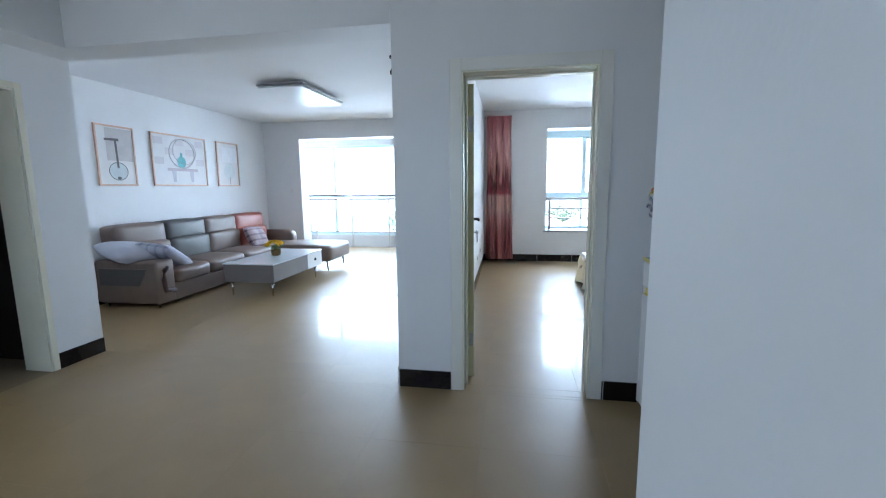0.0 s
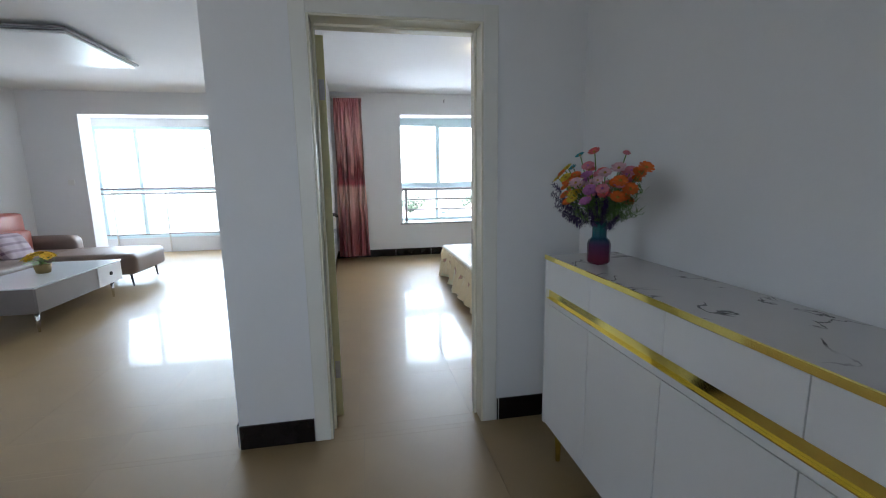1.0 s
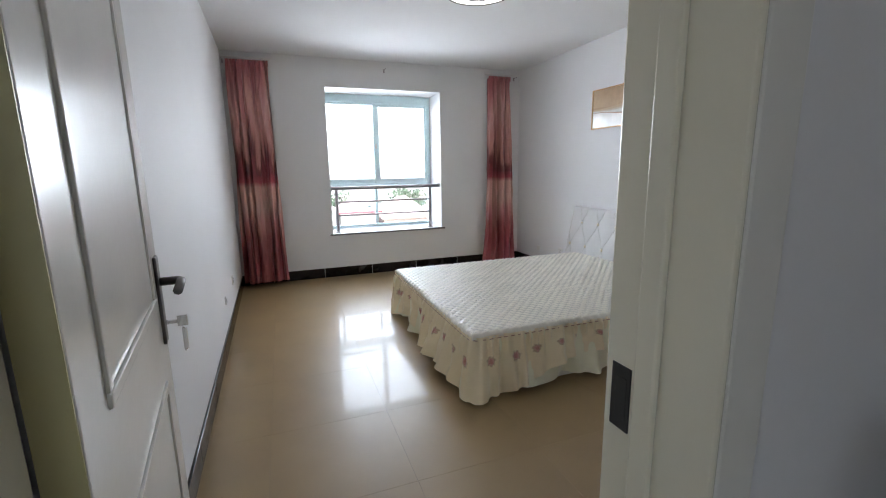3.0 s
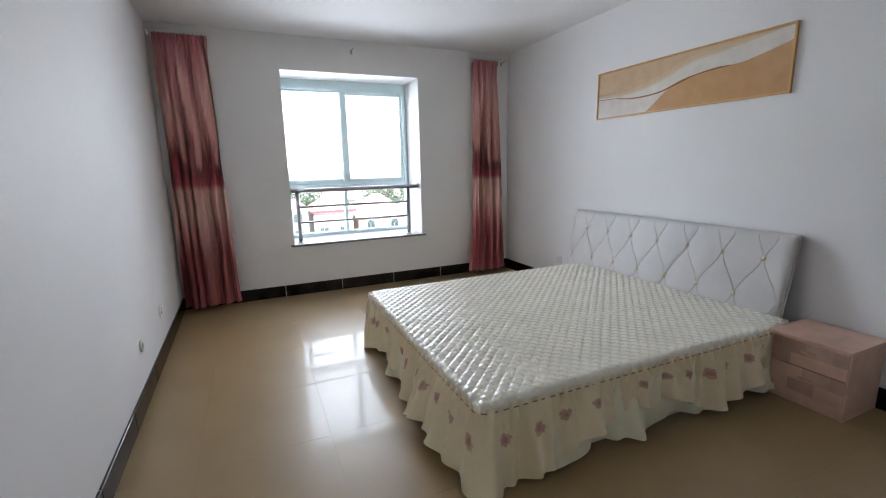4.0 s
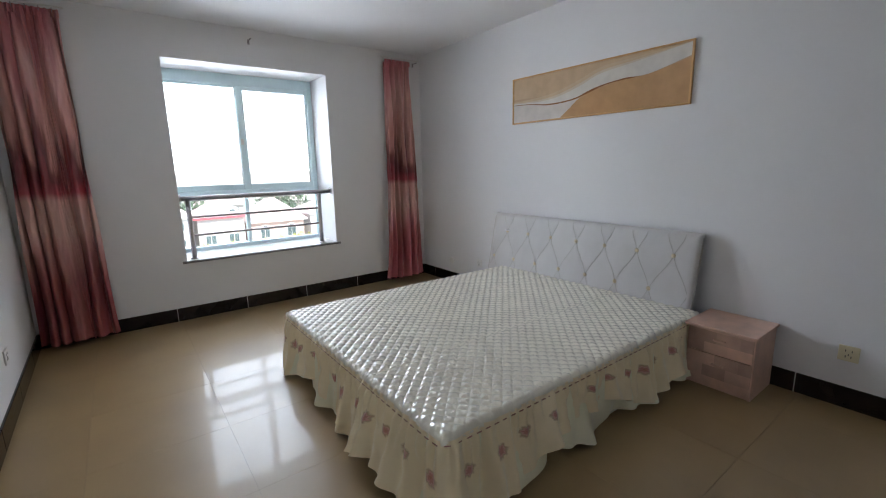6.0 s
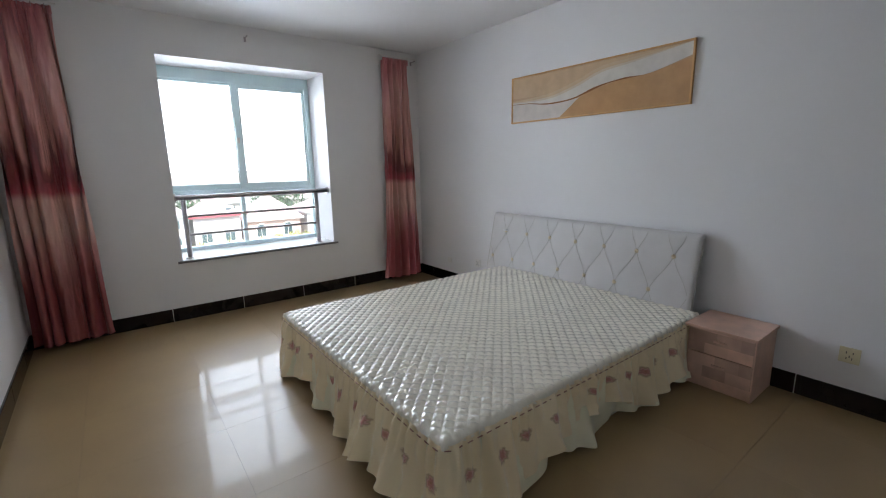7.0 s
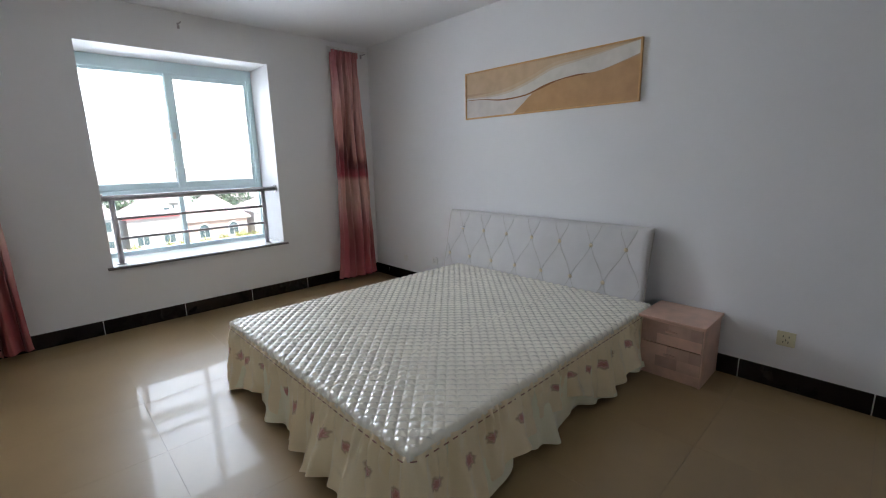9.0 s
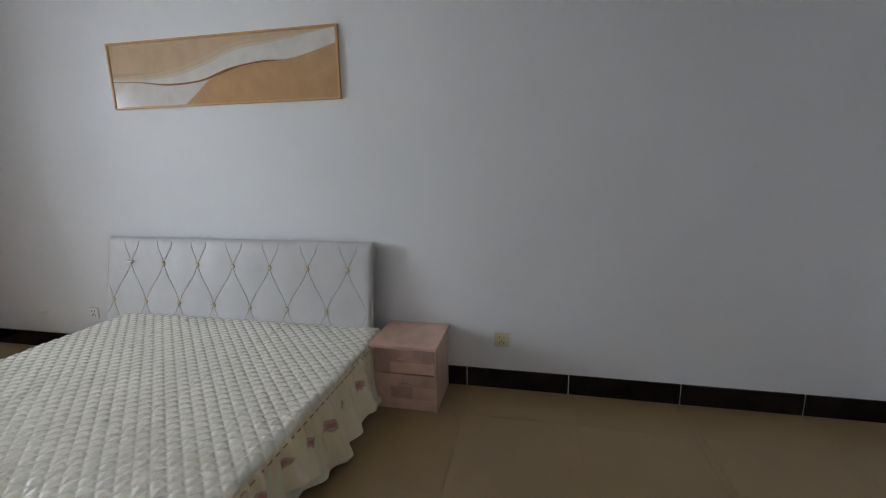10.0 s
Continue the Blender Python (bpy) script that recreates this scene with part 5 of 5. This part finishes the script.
# chaise
part("chaise", cushion(-3.95, -2.80, 7.40, 8.28, 0.16, 0.43, r=0.06, puff=0.015, n=14), M["leather"], sofa, "taupe leather chaise", smooth=True)
for x, y in ((SXF - 0.05, SY0 + 0.06), (SXF - 0.05, 7.3), (-2.90, 7.48), (-2.92, 8.20), (-4.6, SY0 + 0.06), (-4.6, 8.3)):
    part("leg", tube([(x + 0.02, y, 0.0), (x, y, 0.18)], 0.010, 8, radius_end=0.018), M["black"], sofa, "slim dark metal leg", smooth=True)


def plaid(name, a, b):
    m = mat(name, a, 0.85, vary=0.06, scale=12, bump=0.1, bump_scale=90)
    n, l = m.node_tree.nodes, m.node_tree.links
    bs = n["Principled BSDF"]
    tc = n.new("ShaderNodeTexCoord")
    sp = n.new("ShaderNodeSeparateXYZ")
    l.new(tc.outputs["Object"], sp.inputs[0])
    tot = None
    for i in (1, 2):
        s = mathn(n, l, "GREATER_THAN", mathn(n, l, "SINE", mathn(n, l, "MULTIPLY", sp.outputs[i], 62.0)), 0.55)
        tot = s if tot is None else mathn(n, l, "ADD", tot, s)
    mx = n.new("ShaderNodeMix")
    mx.data_type = "RGBA"
    l.new(mathn(n, l, "MULTIPLY", tot, 0.45), mx.inputs[0])
    l.new(bs.inputs["Base Color"].links[0].from_socket, mx.inputs[6])
    mx.inputs[7].default_value = (*b, 1)
    l.new(mx.outputs[2], bs.inputs["Base Color"])
    return m


def pillow(name, c, size, rot, material, label):
    t = thing(name, c, label, "pillow", group="sofa pillows")
    BASE[t.name] = Vector((0, 0, 0))
    w, h, d = size
    def fn(s):
        def f(u, v):
            a, b = 2 * u - 1, 2 * v - 1
            k = max(0, (1 - a ** 4) * (1 - b ** 4)) ** 0.6
            wr = 0.012 * noise.noise((a * 3, b * 3, c[1]))
            return (a * w / 2 * (1 - 0.06 * b * b), b * h / 2 * (1 - 0.06 * a * a), s * (d / 2 * k + wr * k))
        return f
    bm = sheet(24, 24, fn(1))
    bm2 = sheet(24, 24, fn(-1))
    add(bm, bm2)
    bmesh.ops.remove_doubles(bm, verts=bm.verts[:], dist=0.0005)
    bmesh.ops.recalc_face_normals(bm, faces=bm.faces[:])
    ob = part("cover", bm, material, t, smooth=True)
    ob.matrix_parent_inverse = Matrix.Identity(4)
    t.matrix_basis = pose(*c, *rot)
    return t


M["plaid_grey"] = plaid("grey_plaid_cotton", (0.42, 0.42, 0.48), (0.20, 0.20, 0.27))
M["plain_grey"] = mat("pale_grey_cotton", (0.50, 0.50, 0.56), 0.85, vary=0.05, scale=8, bump=0.1, bump_scale=90)
M["plaid_purple"] = plaid("purple_plaid_cotton", (0.46, 0.38, 0.40), (0.10, 0.05, 0.09))
pillow("pillow", (-4.28, 5.18, 0.64), (0.74, 0.50, 0.20), (14, 8, 78), M["plain_grey"], "pale grey crumpled pillow lying on the sofa arm")
pillow("pillow", (-4.10, 5.42, 0.55), (0.66, 0.50, 0.19), (8, 30, 100), M["plaid_grey"], "grey plaid pillow slumped on the sofa seat")
pillow("pillow", (-4.20, 7.52, 0.56), (0.42, 0.40, 0.14), (60, 0, 80), M["plaid_purple"], "purple and white plaid pillow on the sofa")

ct = thing("coffee_table", (-3.13, 6.35, 0), "white coffee table with glossy top and drawers", "coffee table")
TX0, TX1, TY0, TY1 = -3.49, -2.78, 5.65, 7.06
M["table_white"] = mat("pale_grey_lacquer", (0.60, 0.58, 0.56), 0.22, vary=0.02)
M["table_grey"] = mat("taupe_lacquer", (0.185, 0.165, 0.158), 0.3, vary=0.03)
part("top", box(TX0, TX1, TY0, TY1, 0.418, 0.432, bevel=0.003), mat("white_glass_top", (0.66, 0.70, 0.72), 0.06, vary=0.01), ct)
part("body", box(TX0 + 0.01, TX1 - 0.02, TY0 + 0.01, TY1 - 0.01, 0.19, 0.417, bevel=0.004), M["table_grey"], ct)
for a, b, m in ((TY0 + 0.012, 6.58, M["table_grey"]), (6.588, TY1 - 0.012, M["white"])):
    d = part("drawer_front", box(TX1 - 0.0205, TX1 - 0.004, a, b, 0.195, 0.412, bevel=0.003), m, ct)
    if b > 6.6:
        part("knob", lathe([(0.001, 0.0), (0.022, 0.0), (0.022, 0.012), (0.012, 0.016), (0.001, 0.016)], 0, 0, 14), M["black"], d).matrix_basis = pose(TX1 - 0.004, (a + b) / 2, 0.31, 0, 90, 0)
for x in (TX0 + 0.07, TX1 - 0.07):
    for y in (TY0 + 0.08, TY1 - 0.12):
        part("leg", tube([(x, y, 0.0), (x, y, 0.19)], 0.010, 8, radius_end=0.022), M["chrome"], ct, "tapered chrome leg", smooth=True)

pot = thing("flower_pot", (-3.15, 6.36, 0.432), "small brown pot of yellow flowers on the coffee table", "plant")
part("pot", lathe([(0.045, 0.433), (0.06, 0.44), (0.075, 0.52), (0.068, 0.52), (0.055, 0.45)], -3.15, 6.36, 18), mat("brown_pot", (0.25, 0.17, 0.06), 0.6, vary=0.15), pot, smooth=True)
rnd = random.Random(9)
lf, fl = bmesh.new(), bmesh.new()
for k in range(90):
    a, r, z = rnd.uniform(0, 6.28), rnd.uniform(0, 0.13), rnd.uniform(0.52, 0.60)
    p = Vector((-3.15 + r * math.cos(a), 6.36 + r * math.sin(a), z))
    d = Vector((math.cos(a), math.sin(a), rnd.uniform(-0.2, 0.7))).normalized() * 0.05
    w = d.cross(Vector((0, 0, 1))).normalized() * 0.012
    lf.faces.new([lf.verts.new(q) for q in (p, p + d * 0.5 - w, p + d, p + d * 0.5 + w)])
tagged(part("leaves", lf, M["stem"], pot, "small green leaves"), kind="stuff")
fy = mat("petal_bright_yellow", (0.80, 0.50, 0.02), 0.6, vary=0.15, scale=40, island=0.1)
for k in range(22):
    a, r = rnd.uniform(0, 6.28), rnd.uniform(0.01, 0.14)
    c = Vector((-3.15 + r * math.cos(a), 6.36 + r * math.sin(a), 0.625 - r * 0.35 + rnd.uniform(-0.01, 0.02)))
    part("flower", petals(c, (math.cos(a) * r * 8, math.sin(a) * r * 8, 1.0), 0.050, 8, 0.3), fy, pot)

# living room ceiling lamp
ll = thing("living_ceiling_lamp", (-2.60, 6.36, LIVING), "large flat rectangular ceiling lamp with grey rim, off", "ceiling lamp")
M["rim_grey"] = mat("grey_aluminium_rim", (0.22, 0.22, 0.23), 0.35, metal=0.6, vary=0.05)
part("ceiling_plate", box(-2.84, -2.35, 5.84, 6.87, 2.640, LIVING, bevel=0.004), M["plastic"], ll)
part("rim", box(-2.905, -2.285, 5.74, 6.97, 2.618, 2.640, bevel=0.008), M["rim_grey"], ll)
part("diffuser", box(-2.885, -2.305, 5.76, 6.95, 2.594, 2.6175, bevel=0.010), mat("frosted_diffuser", (0.78, 0.79, 0.80), 0.35, vary=0.01), ll)
spot = thing("ceiling_spotlight", (-0.98, 5.12, LIVING), "small black adjustable spotlight under the ceiling", "spotlight")
part("bracket", tube([(-0.98, 5.12, LIVING), (-0.98, 5.12, 2.58)], 0.008, 8), M["black"], spot)
part("base_plate", lathe([(0.05, LIVING - 0.02), (0.05, LIVING)], -0.98, 5.12, 20), M["black"], spot)
part("head", tube([(-0.98, 5.07, 2.51), (-0.98, 5.18, 2.59)], 0.035, 14), M["black"], spot, smooth=True)

# three prints above the sofa
WESTL = -4.75


def ell(cy, cz, ry, rz, n=28):
    return [(cy + ry * math.cos(2 * math.pi * k / n), cz + rz * math.sin(2 * math.pi * k / n)) for k in range(n)]


def stroke_ring(t, name, p, color, cy, cz, ry, rz, w, k):
    key = "print_ring_%s" % name
    m = bpy.data.materials.get(key) or mat(key, color, 0.5)
    bm = bmesh.new()
    x = p + 0.0006 + 0.0006 * k
    pts = [(x, cy + ry * math.cos(2 * math.pi * i / 40), cz + rz * math.sin(2 * math.pi * i / 40)) for i in range(41)]
    tube(pts, w, 4, bm=bm)
    part(name, bm, m, t)


a, p = picture("picture", WESTL, 1, 5.28, 5.82, 1.44, 2.185, "framed print of a long-necked string instrument", fr=0.02, mat_color=(0.70, 0.68, 0.66))
shape(a, "grey_field", p, 1, (0.50, 0.47, 0.46), [(5.42, 1.75), (5.79, 1.75), (5.79, 2.15), (5.42, 2.15)], 0)
shape(a, "instrument_body", p, 1, (0.52, 0.56, 0.56), ell(5.56, 1.62, 0.13, 0.11), 1)
stroke_ring(a, "body_outline", p, (0.12, 0.12, 0.12), 5.56, 1.62, 0.13, 0.11, 0.004, 2)
shape(a, "neck", p, 1, (0.08, 0.07, 0.07), [(5.545, 1.66), (5.575, 1.66), (5.565, 2.0), (5.535, 2.0)], 2)
shape(a, "headstock", p, 1, (0.10, 0.09, 0.09), [(5.40, 1.995), (5.60, 1.995), (5.60, 2.03), (5.40, 2.02)], 3)
shape(a, "bridge", p, 1, (0.05, 0.05, 0.05), ell(5.56, 1.535, 0.03, 0.02, 12), 3)
a.location.y -= 0.04
a, p = picture("picture", WESTL, 1, 6.09, 7.16, 1.44, 2.185, "framed print of a teal vase on a low table", fr=0.02, mat_color=(0.66, 0.64, 0.64))
for i in range(5):
    for j in range(3):
        if (i + j) % 2 == 0:
            shape(a, "block", p, 1, (0.55, 0.51, 0.53), [(6.13 + 0.2 * i, 1.75 + 0.14 * j), (6.30 + 0.2 * i, 1.75 + 0.14 * j), (6.30 + 0.2 * i, 1.85 + 0.14 * j), (6.13 + 0.2 * i, 1.85 + 0.14 * j)], 0)
stroke_ring(a, "circle", p, (0.48, 0.45, 0.45), 6.65, 1.92, 0.25, 0.21, 0.006, 1)
stroke_ring(a, "circle", p, (0.48, 0.45, 0.45), 6.70, 1.95, 0.23, 0.185, 0.004, 1)
shape(a, "teal_vase", p, 1, (0.10, 0.36, 0.40), ell(6.63, 1.79, 0.085, 0.085), 2)
shape(a, "vase_neck", p, 1, (0.10, 0.34, 0.38), [(6.605, 1.86), (6.655, 1.86), (6.65, 1.93), (6.61, 1.93)], 2)
shape(a, "low_table", p, 1, (0.40, 0.33, 0.36), [(6.35, 1.66), (6.95, 1.66), (6.95, 1.70), (6.35, 1.70)], 2)
for y in (6.45, 6.80):
    shape(a, "table_leg", p, 1, (0.42, 0.40, 0.46), [(y, 1.50), (y + 0.05, 1.50), (y + 0.06, 1.66), (y - 0.02, 1.66)], 1)
a.location.y -= 0.04
a, p = picture("picture", WESTL, 1, 7.41, 7.98, 1.44, 2.185, "framed pale print of a round fan and flowers", fr=0.02, mat_color=(0.66, 0.63, 0.62))
shape(a, "fan", p, 1, (0.56, 0.58, 0.58), ell(7.72, 1.70, 0.14, 0.15), 1)
shape(a, "fan_handle", p, 1, (0.25, 0.22, 0.22), [(7.715, 1.48), (7.73, 1.48), (7.73, 1.60), (7.715, 1.60)], 2)
shape(a, "white_field", p, 1, (0.72, 0.72, 0.73), [(7.55, 1.85), (7.93, 1.85), (7.93, 2.10), (7.55, 2.10)], 0)
a.location.y -= 0.03

# ---- skirting and floor tiles ----
def skirting(name, x0, y0, x1, y1, nx, ny, start=0.0, h=0.125, skew=0.0):
    """Dark skirting tiles along a wall foot from (x0, y0) to (x1, y1); (nx, ny) points into the room."""
    length = math.hypot(x1 - x0, y1 - y0)
    dx, dy = (x1 - x0) / length, (y1 - y0) / length
    def bounds(a, b, d0, d1):
        xs = sorted((x0 + dx * a + nx * d0, x0 + dx * b + nx * d1))
        ys = sorted((y0 + dy * a + ny * d0, y0 + dy * b + ny * d1))
        return xs[0], xs[1], ys[0], ys[1]
    def lean(bm):
        for v in bm.verts:
            v.co.x += skew * (v.co.y - y1)
        return bm
    base = solid(name, lean(box(*bounds(0, length, 0, 0.009), 0.0, h - 0.003)), M["groutw"], "dark brown skirting tiles with pale joints", "skirting", kind="structure")
    cuts = [0.0]
    s = start if start > 0.01 else 0.625
    while s < length - 0.02:
        cuts.append(s)
        s += 0.625
    cuts.append(length)
    for a, b in zip(cuts, cuts[1:]):
        part("skirting_tile", lean(box(*bounds(a + 0.003, b - 0.003, 0.0005, 0.014), 0.001, h, bevel=0.002, seg=1)), M["skirt"], base)


skirting("baseboard_north", west(NORTH), NORTH, EAST, NORTH, 0, -1, 0.367)
skirting("baseboard_east", EAST, NORTH - 0.015, EAST, 2.36, -1, 0, 0.245)
skirting("baseboard_west", west(NORTH), 3.70, west(NORTH), NORTH - 0.015, 1, 0, 0.3, skew=SKEW)
skirting("baseboard_pillar", -0.55, 3.495, DOOR[0] - 0.077, 3.495, 0, -1)
skirting("baseboard_door", DOOR[1] + 0.077, 3.495, 1.262, 3.495, 0, -1, 0.012)
skirting("baseboard_stub", -3.26, 3.387, -3.26, 3.765, 1, 0)
skirting("baseboard_sofa", -4.75, 3.765, -4.75, NORTH, 1, 0)
skirting("baseboard_living", -0.55, 3.50, -0.55, NORTH, -1, 0)

tile_mesh = {}


def floor_tile(a, b, c, d):
    key = (round(b - a, 3), round(d - c, 3))
    if key not in tile_mesh:
        bm = box(-key[0] / 2, key[0] / 2, -key[1] / 2, key[1] / 2, -0.008, 0.0)
        me = bpy.data.meshes.new("tile")
        bm.to_mesh(me)
        bm.free()
        me.materials.append(M["tile"])
        tile_mesh[key] = me
    ob = new("tile", tile_mesh[key])
    ob.location = ((a + b) / 2, (c + d) / 2, 0)
    ob.parent = floor


def tiles(x0, x1, y0, y1, ox, oy, px=0.61, py_=0.61, g=0.0006):
    def cuts(lo, hi, o, p):
        out, k = [lo], o + math.ceil((lo - o) / p - 1e-6) * p
        while k < hi - 1e-3:
            if k > lo + 1e-3:
                out.append(k)
            k += p
        return out + [hi]
    xs, ys = cuts(x0, x1, ox, px), cuts(y0, y1, oy, py_)
    for a, b in zip(xs, xs[1:]):
        for c, d in zip(ys, ys[1:]):
            floor_tile(a + g, b - g, c + g, d - g)


tiles(WESTB, EAST, 3.58, NORTH, 0.04, 4.78, 0.63, 0.62)
tiles(1.56, EAST, 2.36, 3.58, 0.04, 4.78, 0.63, 0.62)
tiles(DOOR[0], DOOR[1], 3.495, 3.58, 0.065, 2.845)
tiles(-3.26, 1.262, -4.04, 3.495, 0.065, 2.845)
tiles(-4.75, -0.55, 3.765, NORTH, 0.065, 2.845)
tiles(-3.26, -0.55, 3.495, 3.765, 0.065, 2.845)
tiles(-3.99, -0.95, NORTH, 9.14, 0.065, 2.845)
tiles(-4.70, -0.70, 9.14, 10.42, 0.065, 2.845)
